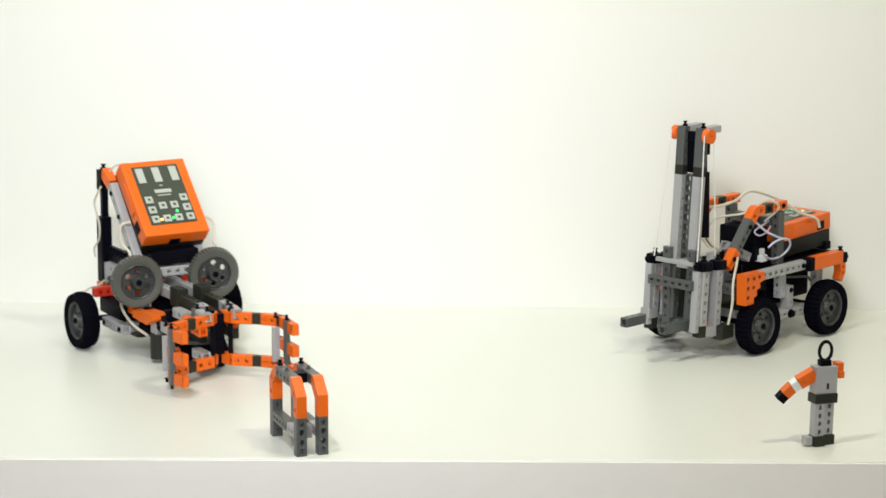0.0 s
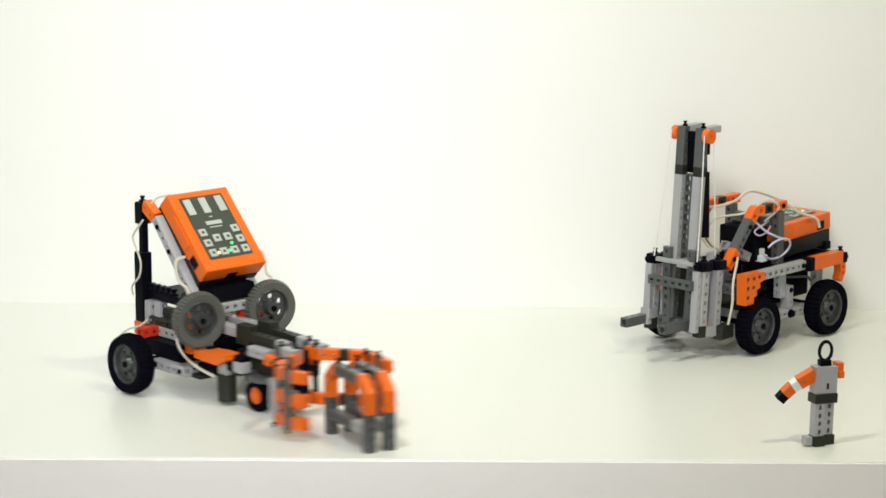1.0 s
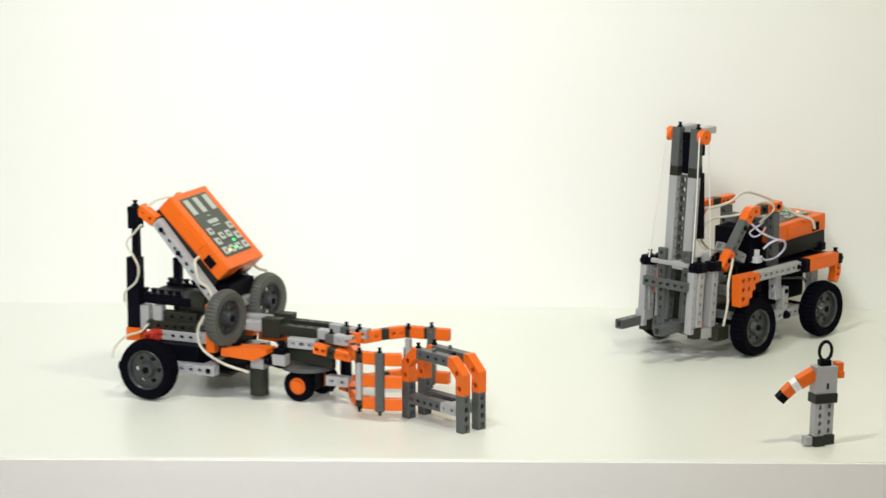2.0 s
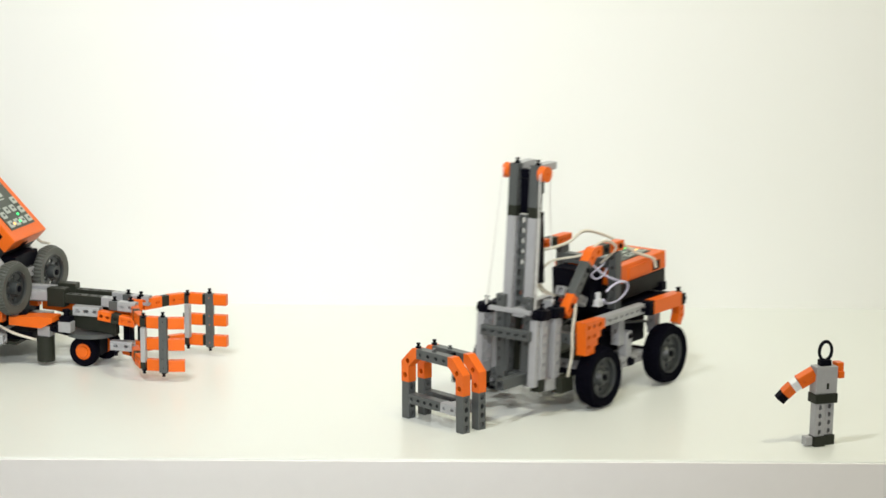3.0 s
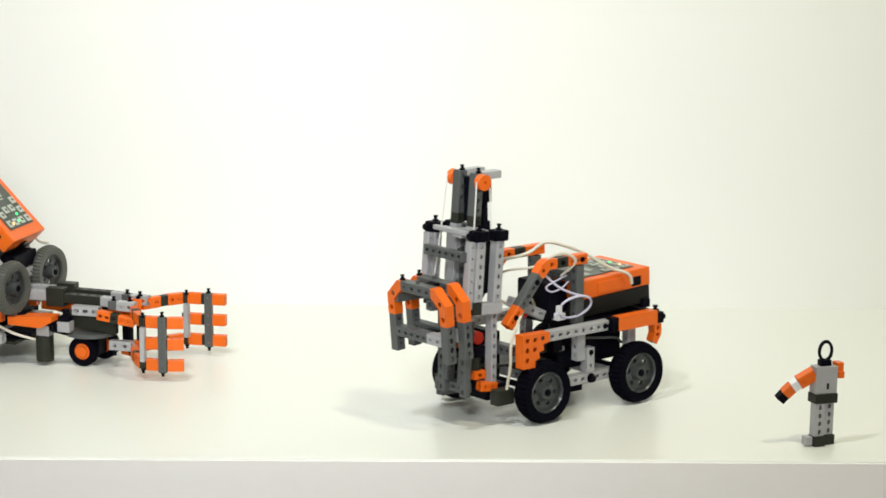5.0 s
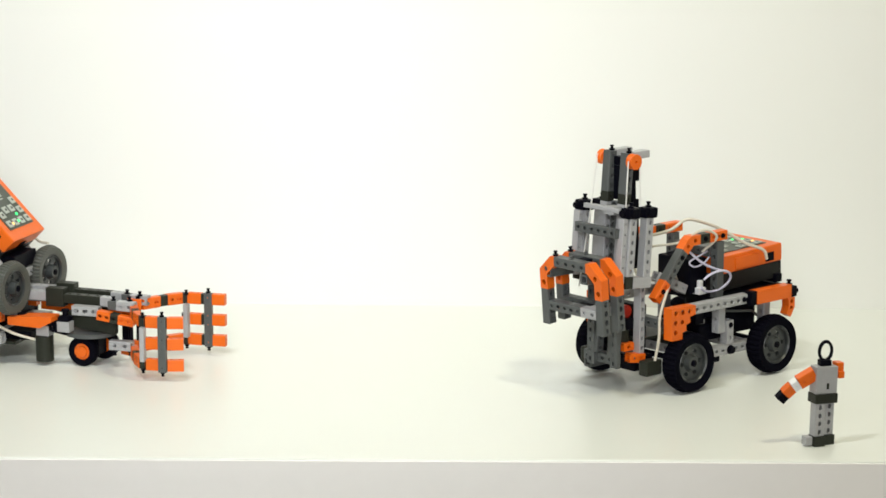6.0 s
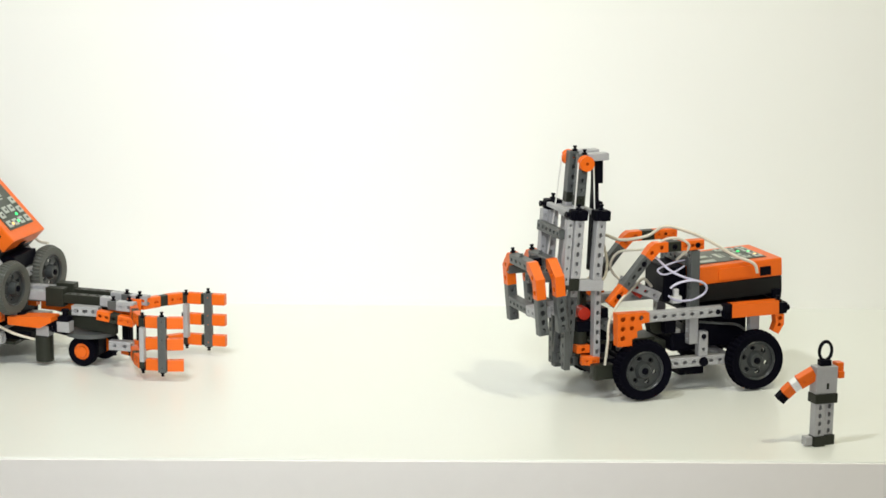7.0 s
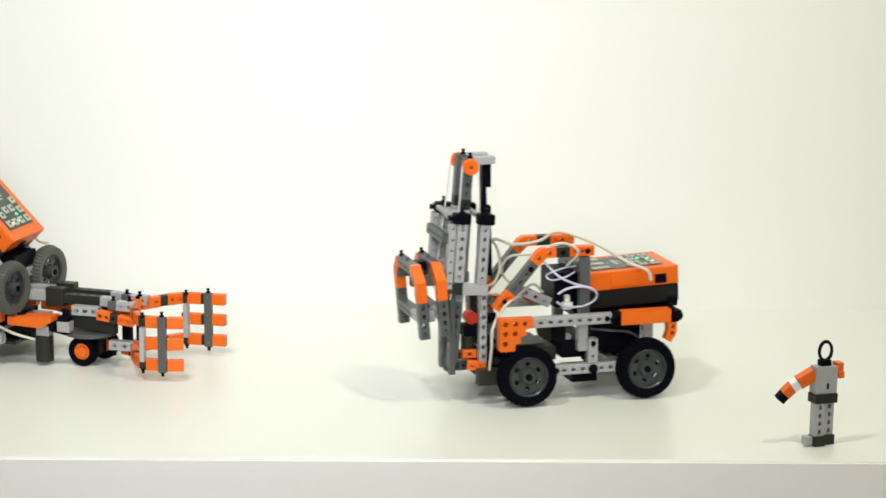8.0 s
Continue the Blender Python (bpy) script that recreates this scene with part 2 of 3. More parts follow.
def controller(parent, m):
    """The programmable controller: length along x, width along y, face up at z = 0."""
    body = part("controller", box(-0.047, 0.047, -0.0355, 0.0355, -0.036, -0.0185, 0.0012), SHELL, parent, "charcoal lower shell of the controller")
    body.matrix_local = m
    bm = box(-0.047, 0.047, -0.0365, 0.0365, -0.0183, 0.0, 0.0016)
    for s in (-1, 1):
        box(-0.024, 0.012, s * 0.0368 - 0.0008, s * 0.0368 + 0.0008, -0.0155, -0.004, 0.0005, bm)
    part("upper_shell", bm, ORANGE, body, "orange upper shell")
    part("face_panel", box(-0.040, 0.0345, -0.0262, 0.0262, 0.0002, 0.0007, 0.0002), PANEL, body, "dark green-grey face panel")

    def uv(u, v):
        return -0.040 + 0.0745 * v, (u - 0.5) * 0.0524

    for u in (0.14, 0.49, 0.86):
        x, y = uv(u, 0.16)
        part("slot_cover", box(x - 0.0092, x + 0.0092, y - 0.0042, y + 0.0042, 0.0006, 0.0016, 0.0004), BUTTONS, body)
    for u, v in ((0.13, 0.58), (0.88, 0.58), (0.38, 0.69), (0.63, 0.69), (0.13, 0.75), (0.88, 0.75), (0.13, 0.91), (0.38, 0.91), (0.63, 0.91), (0.88, 0.91)):
        x, y = uv(u, v)
        part("button", box(x - 0.0042, x + 0.0042, y - 0.0042, y + 0.0042, 0.0006, 0.0020, 0.0006), BUTTONS, body)
        part("button_mark", box(x - 0.0014, x + 0.0014, y - 0.0016, y + 0.0016, 0.0019, 0.0023, 0.0001), PANEL, body)
    x, y = uv(0.5, 0.44)
    part("lettering_bar", box(x - 0.0022, x + 0.0022, y - 0.0095, y + 0.0095, 0.0006, 0.0009, 0.0001), BUTTONS, body)
    part("lettering_bar", box(x + 0.0045, x + 0.0057, y - 0.0075, y + 0.0075, 0.0006, 0.0009, 0.0001), BUTTONS, body)
    part("lettering_bar", box(x - 0.0078, x - 0.0066, y - 0.002, y + 0.002, 0.0006, 0.0009, 0.0001), BUTTONS, body)
    for mat, u, v in ((GREEN_LED, 0.64, 0.80), (GREEN_LED, 0.51, 0.91), (AMBER_LED, 0.255, 0.92)):
        x, y = uv(u, v)
        part("indicator_led", tube(bmesh.new(), (x, y, 0.0005), (x, y, 0.0018), 0.0015, seg=10), mat, body)
    part("port", box(0.0468, 0.0476, -0.006, 0.006, -0.0185, -0.010, 0.0002), BLACK, body)
    for s in (-1, 1):
        part("port", box(0.022, 0.034, s * 0.0365 - 0.0008, s * 0.0365 + 0.0008, -0.016, -0.007, 0.0002), BLACK, body)
    return body


# ---- room and table ----
def slab(name, x0, x1, y0, y1, z0, z1, mat, label, turn=0.0, about=(0, 0), bevel=0.0):
    bm = box(x0, x1, y0, y1, z0, z1, bevel)
    bmesh.ops.rotate(bm, verts=bm.verts[:], cent=(*about, 0), matrix=Matrix.Rotation(radians(turn), 3, "Z"))
    return tagged(part(name, bm, mat, None), label, "", "", "structure")


slab("floor", -2.6, 2.6, -1.6, 3.3, -0.80, -0.74, FLOOR, "plain grey floor of the room")
# ceiling and south, west and east walls are unseen, added to bounce fill light
slab("ceiling", -2.6, 2.6, -1.6, 3.4, 1.90, 1.98, ROOM, "unseen white ceiling, added to bounce fill light")
slab("wall_north", -2.6, 2.6, 3.095, 3.20, -0.74, 1.90, WALL, "smooth off-white painted wall behind the table", -2.2, (0, 3.095))
slab("wall_south", -2.6, 2.6, -1.7, -1.6, -0.74, 1.90, ROOM, "unseen off-white wall, added to bounce fill light")
slab("wall_west", -2.7, -2.6, -1.7, 3.4, -0.74, 1.90, ROOM, "unseen off-white wall, added to bounce fill light")
slab("wall_east", 2.6, 2.7, -1.7, 3.1, -0.74, 1.90, ROOM, "unseen off-white wall, added to bounce fill light")


def table():
    ob = new("table")
    tagged(ob, "white laminate table with a thick pale front edge against the wall", "table")
    bm = box(-1.05, 1.05, 2.4565, 3.13, -0.095, 0.0, 0.0025)
    bmesh.ops.rotate(bm, verts=bm.verts[:], cent=(0, 2.454, 0), matrix=Matrix.Rotation(radians(-1.1), 3, "Z"))
    part("tabletop", bm, TABLE, ob)
    bm = box(-1.05, 1.05, 2.4545, 2.4563, -0.095, -0.0016, 0.0006)
    bmesh.ops.rotate(bm, verts=bm.verts[:], cent=(0, 2.454, 0), matrix=Matrix.Rotation(radians(-1.1), 3, "Z"))
    part("edge_strip", bm, EDGE, ob, "pale beige front edge strip")
    for x in (-0.98, 0.98):
        for y in (2.53, 2.98):
            part("leg", box(x - 0.03, x + 0.03, y - 0.03, y + 0.03, -0.74, -0.095, 0.003), EDGE, ob)


table()


# ---- portal block that is carried about ----
def portal_block():
    """Two portal frames side by side: the span runs along y, the frames stand 2 cm apart in x."""
    ob = new("portal_block")
    tagged(ob, "grey and orange toy portal block of perforated rods", "toy block")
    for x in (-0.0102, 0.0102):
        for s in (-1, 1):
            y = s * 0.038
            part("leg", rod((x, y, 0.0), (x, y, 0.036), (0, 1, 0), pitch=0.009, hole=0.0036), GREY, ob)
            o = [(0.0049, 0.0), (0.0049, 0.020), (-0.0105, 0.0345), (-0.016, 0.0345), (-0.016, 0.0247), (-0.0145, 0.0247), (-0.0049, 0.0155), (-0.0049, 0.0)]
            pts = [(a * s, b) for a, b in o]
            part("corner", prism(pts, [(0, 0.0065, 0.0028), (-0.0035 * s, 0.0210, 0.0027)], (x - 0.0049, y, 0.036), (0, 1, 0), (0, 0, 1), 0.0098), ORANGE, ob, "orange angled corner piece")
        part("top_rod", rod((x, -0.022, 0.0656), (x, 0.022, 0.0656), (1, 0, 0)), GREY, ob)
        part("bottom_rod", rod((x, -0.012, 0.020), (x, 0.033, 0.020), (1, 0, 0)), GREY, ob)
        part("bottom_rod", rod((x, -0.033, 0.020), (x, -0.012, 0.020), (1, 0, 0)), LIGHT, ob, "light grey rod")
        part("pin", pin((x, 0.024, 0.0705), (0, 0, 1), 0.002, 0.005), BLACK, ob)
        part("pin", pin((x, 0.002, 0.0705), (0, 0, 1), 0.0018, 0.003), GREY, ob)
    part("link", box(-0.0052, 0.0052, -0.026, -0.014, 0.012, 0.024), LIGHT, ob)
    part("link", box(-0.0052, 0.0052, -0.010, 0.006, 0.013, 0.023), BLACK, ob)
    part("link", box(-0.0052, 0.0052, -0.012, 0.000, 0.061, 0.070), BLACK, ob)
    return ob


BLOCK = portal_block()


# ---- fork-lift truck ----
# Its space: x forward, y to its left, origin under the left front wheel's outer face.
def truck():
    ob = new("toy_forklift")
    tagged(ob, "grey and orange construction-kit forklift with black tyres and controller", "toy truck")
    wheels = []
    for x in (0.0, -0.122):
        for y, turn in ((-0.009, 0), (-0.131, 180)):
            w = wheel_parts(ob, "wheel", 0.0303, 0.018, 0.0016, RUBBER, RIMS, 36, "black ribbed rubber tyre")
            wheels.append((w, x, y, turn))
        part("axle", tube(bmesh.new(), (x, -0.122, 0.0303), (x, -0.018, 0.0303), 0.003, seg=10), BLACK, ob)
    for y in (-0.024, -0.106):
        side = 1 if y > -0.065 else -1
        rods(ob, [(LIGHT, (-0.018, y, 0.0305), (-0.104, y, 0.0305), (0, 1, 0)),
                  (LIGHT, (-0.0715, y, 0.036), (-0.0715, y, 0.060), (0, 1, 0)),
                  (LIGHT, (0.000, y + side * 0.007, 0.081), (-0.090, y + side * 0.007, 0.081), (0, 1, 0)),
                  (LIGHT, (-0.062, y - side * 0.003, 0.048), (-0.062, y - side * 0.003, 0.0755), (1, 0, 0)),
                  (LIGHT, (-0.130, y - side * 0.004, 0.047), (-0.130, y - side * 0.004, 0.073), (1, 0, 0)),
                  (GREY, (-0.066, y - side * 0.010, 0.076), (-0.066, y - side * 0.010, 0.140), (1, 0, 0))])
        y0 = y + side * 0.013
        o = [(0.0285, 0.0885), (-0.0056, 0.0877), (-0.0056, 0.0785), (0.0025, 0.0770), (0.0015, 0.0715), (0.0075, 0.0700), (0.0070, 0.0640), (0.0125, 0.0625), (0.0125, 0.0560), (0.0275, 0.056)]
        h = [(0.0225, 0.083, 0.0027), (0.0125, 0.083, 0.0027), (0.003, 0.083, 0.0025), (0.0225, 0.0735, 0.0027), (0.0225, 0.0640, 0.0027), (0.0130, 0.0735, 0.0025)]
        part("front_bracket", prism(o, h, (0, y0 + 0.0055, 0), (1, 0, 0), (0, 0, 1), 0.011), ORANGE, ob, "orange stepped front bracket")
        o = [(-0.0955, 0.0885), (-0.1470, 0.0885), (-0.1470, 0.0750), (-0.0955, 0.0750)]
        part("rear_bracket", prism(o, [], (0, y0 + 0.0055, 0), (1, 0, 0), (0, 0, 1), 0.011), ORANGE, ob, "orange rear bracket")
        o = [(-0.1435, 0.0745), (-0.1535, 0.0745), (-0.1535, 0.0640), (-0.1475, 0.0545), (-0.1415, 0.0580), (-0.1445, 0.0660)]
        part("bent_link", prism(o, [(-0.149, 0.0705, 0.0024), (-0.1485, 0.0640, 0.0022)], (0, y0 + 0.0045, 0), (1, 0, 0), (0, 0, 1), 0.009), ORANGE, ob, "orange bent link")
        part("joint", box(-0.1560, -0.1472, y0 - 0.005, y0 + 0.005, 0.0750, 0.0860), BLACK, ob)
        part("pin", pin((-0.1535, y0, 0.080), (-1, 0, 0), 0.003, 0.007), BLACK, ob)
        part("pin", pin((-0.149, y0, 0.0865), (0, 0, 1), 0.0026, 0.006), BLACK, ob)
        part("pin", pin((-0.092, y0 - side * 0.002, 0.079), (0, side, 0), 0.0042, 0.007), BLACK, ob)
        part("pin", pin((-0.0715, y + side * 0.004, 0.030), (0, side, 0), 0.0036, 0.005), BLACK, ob)
        part("joint", box(-0.098, -0.088, y0 - 0.005, y0 + 0.005, 0.0745, 0.0885), BLACK, ob)
        # cab frame
        yc = y - side * 0.010
        part("strut_end", rod((0.024, yc, 0.092), (0.0095, yc, 0.1085), (0, 1, 0)), ORANGE, ob, "orange rod end")
        part("rod", rod((0.0095, yc, 0.1085), (-0.0145, yc, 0.1365), (0, 1, 0)), GREY, ob)
        o = [(-0.0108, 0.1397), (-0.0175, 0.1480), (-0.0225, 0.1510), (-0.036, 0.1510), (-0.036, 0.1412), (-0.0262, 0.1412), (-0.0182, 0.1333)]
        part("knee", prism(o, [(-0.0185, 0.1415, 0.0022), (-0.029, 0.1460, 0.0024)], (0, yc + 0.0049, 0), (1, 0, 0), (0, 0, 1), 0.0098), ORANGE, ob, "orange angled knee piece")
        rods(ob, [(DARK, (-0.036, yc, 0.146), (-0.050, yc, 0.146), (0, 1, 0)), (ORANGE, (-0.050, yc, 0.146), (-0.075, yc, 0.146), (0, 1, 0))])
        for px, pz, py in ((-0.034, 0.0305, y + side * 0.0049), (-0.097, 0.0305, y + side * 0.0049), (-0.0715, 0.0555, y + side * 0.0049), (-0.0050, 0.081, y + side * 0.0119), (-0.0830, 0.081, y + side * 0.0119),
                           (0.0165, 0.1005, yc + side * 0.0049), (-0.0100, 0.1310, yc + side * 0.0049), (-0.0430, 0.146, yc + side * 0.0049), (-0.0680, 0.146, yc + side * 0.0049)):
            part("pin", pin((px, py, pz), (0, side, 0), 0.0020, 0.0016), BLACK, ob)
    # cross members
    rods(ob, [(LIGHT, (-0.030, -0.100, 0.0305), (-0.030, -0.030, 0.0305), (1, 0, 0)),
              (LIGHT, (-0.098, -0.100, 0.0305), (-0.098, -0.030, 0.0305), (1, 0, 0)),
              (GREY, (0.024, -0.108, 0.0705), (0.024, -0.022, 0.0705), (1, 0, 0)),
              (BLACK, (-0.158, -0.112, 0.0785), (-0.158, -0.018, 0.0785), (1, 0, 0)),
              (GREY, (-0.066, -0.092, 0.128), (-0.066, -0.040, 0.128), (1, 0, 0)),
              (LIGHT, (0.004, -0.052, 0.111), (-0.036, -0.052, 0.092), (0, 1, 0)),
              (LIGHT, (0.030, -0.112, 0.085), (0.004, -0.112, 0.085), (0, 1, 0))])
    part("strut_end", rod((-0.022, -0.058, 0.103), (-0.014, -0.058, 0.094), (0, 1, 0)), RED, ob)
    # drive motors and gear housings
    part("motor", box(-0.064, -0.040, -0.092, -0.046, 0.087, 0.122, 0.002), BLACK, ob, "black motor housing")
    part("motor", box(-0.078, -0.044, -0.098, -0.036, 0.038, 0.056, 0.003), BLACK, ob)
    part("motor", box(-0.127, -0.084, -0.096, -0.036, 0.040, 0.073, 0.003), BLACK, ob)
    part("motor", box(-0.041, -0.020, -0.094, -0.040, 0.036, 0.050, 0.003), DARK, ob)
    part("gear_housing", box(0.008, 0.034, -0.092, -0.050, 0.018, 0.0330, 0.002), BLACK, ob)
    part("cover_plate", box(-0.030, 0.036, -0.094, -0.044, 0.0505, 0.0530, 0.0006), DARK, ob, "charcoal cover plate")
    for y in (-0.028, -0.110):
        part("gear_housing", box(0.0235, 0.0450, y - 0.006, y + 0.006, 0.0195, 0.0350, 0.002), DARK, ob, "charcoal gear housing")
    part("gear_housing", box(-0.085, -0.058, -0.085, -0.045, 0.0105, 0.022, 0.002), BLACK, ob)
    part("gear", tube(bmesh.new(), (-0.082, -0.030, 0.058), (-0.082, -0.040, 0.058), 0.011, seg=14), BLACK, ob)
    part("gear", tube(bmesh.new(), (0.0425, -0.053, 0.0805), (0.0425, -0.066, 0.0805), 0.0064, seg=14), RED, ob)
    part("clip", box(-0.0570, -0.0470, -0.050, -0.040, 0.086, 0.093), WHITE, ob)
    part("clip", box(-0.0545, -0.0495, -0.048, -0.042, 0.093, 0.100), WHITE, ob)
    part("bumper", box(-0.1645, -0.1545, -0.104, -0.034, 0.0845, 0.0935, 0.0015), BLACK, ob)
    for y in (-0.098, -0.074, -0.050):
        part("pin", pin((-0.1595, y, 0.0930), (0, 0, 1), 0.003, 0.006), BLACK, ob)
    part("gear", tube(bmesh.new(), (-0.034, -0.046, 0.064), (-0.034, -0.058, 0.064), 0.009, seg=14), DARK, ob)
    part("bracket", box(-0.048, -0.036, -0.044, -0.034, 0.058, 0.074), BLACK, ob)
    part("bracket", box(-0.056, -0.050, -0.052, -0.040, 0.052, 0.060), LIGHT, ob)
    part("bed", box(-0.160, -0.060, -0.106, -0.024, 0.0765, 0.0825), BLACK, ob)
    controller(ob, pose(-0.1185, -0.0730, 0.1232, 0, -2.2, 180))
    # mast
    for y in (-0.0500, -0.0738):
        side = 1 if y > -0.062 else -1
        lean = lambda z: (0.0485 + 0.08 * (0.229 - z), y, z)  # the mast leans back a little
        rods(ob, [(GREY, lean(0.040), lean(0.100), (0, 1, 0)), (LIGHT, lean(0.100), lean(0.190), (0, 1, 0)), (DARK, lean(0.190), lean(0.200), (0, 1, 0)), (GREY, lean(0.200), lean(0.240), (0, 1, 0)),
                  ])
        # far twin in charcoal: the dark of the mast's inside put into its colour
        part("rod", rod((0.0350, y + side * 0.006, 0.030), (0.0345, y + side * 0.006, 0.108), (0, 1, 0), w=0.0070), LIGHT if side > 0 else DARK, ob)
        part("rod", rod((0.0655, y + side * 0.004, 0.028), (0.0655, y + side * 0.004, 0.115), (1, 0, 0), t=0.006), GREY, ob)
        part("mast_cap", box(0.0215, 0.0435, y - 0.005, y + 0.005, 0.2335, 0.2408), LIGHT, ob)
        bm = lathe([(0.0016, -0.0036), (0.0076, -0.0036), (0.0076, -0.0022), (0.0060, 0.0), (0.0076, 0.0022), (0.0076, 0.0036), (0.0016, 0.0036)], 24)
        bmesh.ops.translate(bm, verts=bm.verts[:], vec=(0.0478, y + (0.0088 if side > 0 else -0.0082), 0.2325))
        part("pulley", bm, ORANGE, ob, "orange rope pulley", True)
        part("pin", pin((0.0455, y, 0.2400), (0, 0, 1), 0.002, 0.005), BLACK, ob)
    part("spacer", box(0.0410, 0.0480, -0.0687, -0.0595, 0.192, 0.2260), BLACK, ob)
    part("spacer", box(0.0410, 0.0480, -0.0687, -0.0551, 0.2262, 0.2350), BLACK, ob)
    part("rack", rod((0.0545, -0.0641, 0.100), (0.0480, -0.0641, 0.191), (1, 0, 0), w=0.0090, t=0.006, hole=0.0050), GREY, ob, "grey slotted rack between the mast rails")
    o = [(0.0305, 0.2333), (0.0215, 0.2333), (0.0215, 0.2085), (0.0262, 0.2085), (0.0255, 0.1905), (0.0215, 0.1900), (0.0200, 0.1200), (0.0345, 0.1220), (0.0305, 0.2085)]
    part("guide_plate", prism(o, [], (0, -0.0595, 0), (1, 0, 0), (0, 0, 1), 0.009), BLACK, ob, "black notched guide plate behind the mast")
    # black box added as a dark backing behind the mast foot
    part("motor", box(0.0180, 0.0300, -0.0880, -0.0500, 0.0400, 0.0850, 0.0015), BLACK, ob, "black motor housing")
    part("rod", rod((0.0585, -0.092, 0.0345), (0.0585, -0.050, 0.0345), (1, 0, 0)), GREY, ob)
    part("rod", rod((0.035, -0.090, 0.0255), (0.060, -0.090, 0.0255), (0, 1, 0)), GREY, ob)
    part("strut_end", rod((0.0540, -0.0500, 0.0465), (0.0400, -0.0500, 0.0465), (0, 1, 0), w=0.008), ORANGE, ob, "orange rod end")
    part("strut_end", rod((0.0500, -0.0440, 0.0365), (0.0330, -0.0400, 0.0350), (0, 1, 0), w=0.009), ORANGE, ob, "orange rod end")
    part("winch_motor", tube(bmesh.new(), (0.046, -0.0560, 0.047), (0.046, -0.0560, 0.063), 0.0068, seg=18), DARK, ob, "charcoal round winch motor", True)
    part("winch_motor", box(0.0370, 0.0520, -0.0680, -0.0480, 0.0632, 0.0740, 0.001), BLACK, ob)
    # cables
    y = -0.026
    cable("cable", [(0.034, -0.022, 0.035), (0.033, -0.018, 0.058), (0.031, -0.019, 0.079), (0.0175, -0.025, 0.0965), (-0.0024, -0.038, 0.1055), (-0.0188, -0.050, 0.1117), (-0.0310, -0.056, 0.1018)], 0.0014, CABLE, ob)
    cable("cable", [(-0.134, -0.0285, 0.113), (-0.130, -0.030, 0.123), (-0.112, -0.038, 0.131), (-0.088, -0.046, 0.146), (-0.066, -0.052, 0.156), (-0.045, -0.058, 0.161), (-0.030, -0.066, 0.151), (-0.008, -0.080, 0.146), (0.006, -0.092, 0.150), (0.013, -0.096, 0.142), (0.010, -0.097, 0.126), (0.018, -0.092, 0.110), (0.030, -0.088, 0.104)], 0.0016, CABLE, ob)
    cable("cable", [(-0.050, -0.040, 0.130), (-0.058, -0.028, 0.145), (-0.050, -0.030, 0.153), (-0.036, -0.032, 0.154), (-0.016, -0.040, 0.144), (0.000, -0.066, 0.137), (0.006, -0.074, 0.122), (-0.004, -0.078, 0.108), (-0.020, -0.074, 0.098)], 0.0013, CABLE, ob)
    cable("cable", [(0.030, -0.050, 0.112), (0.016, -0.066, 0.112), (0.004, -0.086, 0.122), (0.004, -0.096, 0.140), (0.012, -0.096, 0.150)], 0.0014, CABLE, ob)
    loop = [(-0.056 + 0.021 * math.cos(a), -0.026 + 0.004 * math.sin(a), 0.1015 + 0.011 * math.sin(a)) for a in np.linspace(0.4, 5.9, 14)]
    cable("cable", loop, 0.0012, VIOLET, ob)
    cable("cable", [(-0.026, -0.038, 0.136), (-0.038, -0.030, 0.123), (-0.052, -0.026, 0.1155), (-0.072, -0.027, 0.109)], 0.0012, VIOLET, ob)
    cable("cable", [(-0.060, -0.042, 0.129), (-0.046, -0.036, 0.129), (-0.029, -0.037, 0.123), (-0.033, -0.034, 0.118), (-0.046, -0.034, 0.120), (-0.058, -0.038, 0.124)], 0.0009, VIOLET, ob)
    cable("cable", [(-0.072, -0.030, 0.068), (-0.090, -0.026, 0.066), (-0.110, -0.026, 0.063), (-0.122, -0.030, 0.056)], 0.0013, GREY, ob)
    cable("cord", [(0.0545, -0.0845, 0.236), (0.062, -0.088, 0.170), (0.071, -0.092, 0.104)], 0.0008, CORD, ob)
    cable("cord", [(0.0560, -0.0405, 0.234), (0.0620, -0.0385, 0.170), (0.0690, -0.0370, 0.104)], 0.0007, CORD, ob)
    cable("cord", [(0.0400, -0.0405, 0.232), (0.0385, -0.0395, 0.170), (0.0370, -0.0385, 0.106)], 0.0007, CORD, ob)
    # lifting carriage, in the truck's space with its foot at the origin of its own
    car = new("lift_carriage")
    car.parent = ob
    for y in (-0.034, -0.098):
        side = 1 if y > -0.065 else -1
        rods(car, [(LIGHT, (0.0600, y, 0.037), (0.0600, y, 0.094), (0, 1, 0)), (LIGHT, (0.0370, y, 0.0355), (0.0370, y, 0.094), (0, 1, 0))])
        part("foot_plate", box(0.030, 0.0555, y - 0.005, y + 0.005, 0.0245, 0.0352), LIGHT, car)
        part("foot_plate", box(0.0557, 0.0660, y - 0.005, y + 0.005, 0.0245, 0.0365), DARK, car)
        part("rod", rod((0.0690, y - side * 0.001, 0.030), (0.0690, y - side * 0.001, 0.094), (0, 1, 0), w=0.0066, t=0.008, hole=0.0018), LIGHT, car)
        for x in (0.0605, 0.0365):
            bm = box(x - 0.0085, x + 0.0085, y - 0.006, y + 0.006, 0.0935, 0.1040, 0.002)
            tube(bm, (x, y - 0.0072, 0.0988), (x, y + 0.0072, 0.0988), 0.0050, seg=12)
            part("corner_clip", bm, BLACK, car, "black corner clip")
            part("pin", pin((x, y, 0.1035), (0, 0, 1), 0.0022, 0.006), BLACK, car)
        part("pin", pin((0.068, y, 0.099), (1, 0, 0), 0.003, 0.006), BLACK, car)
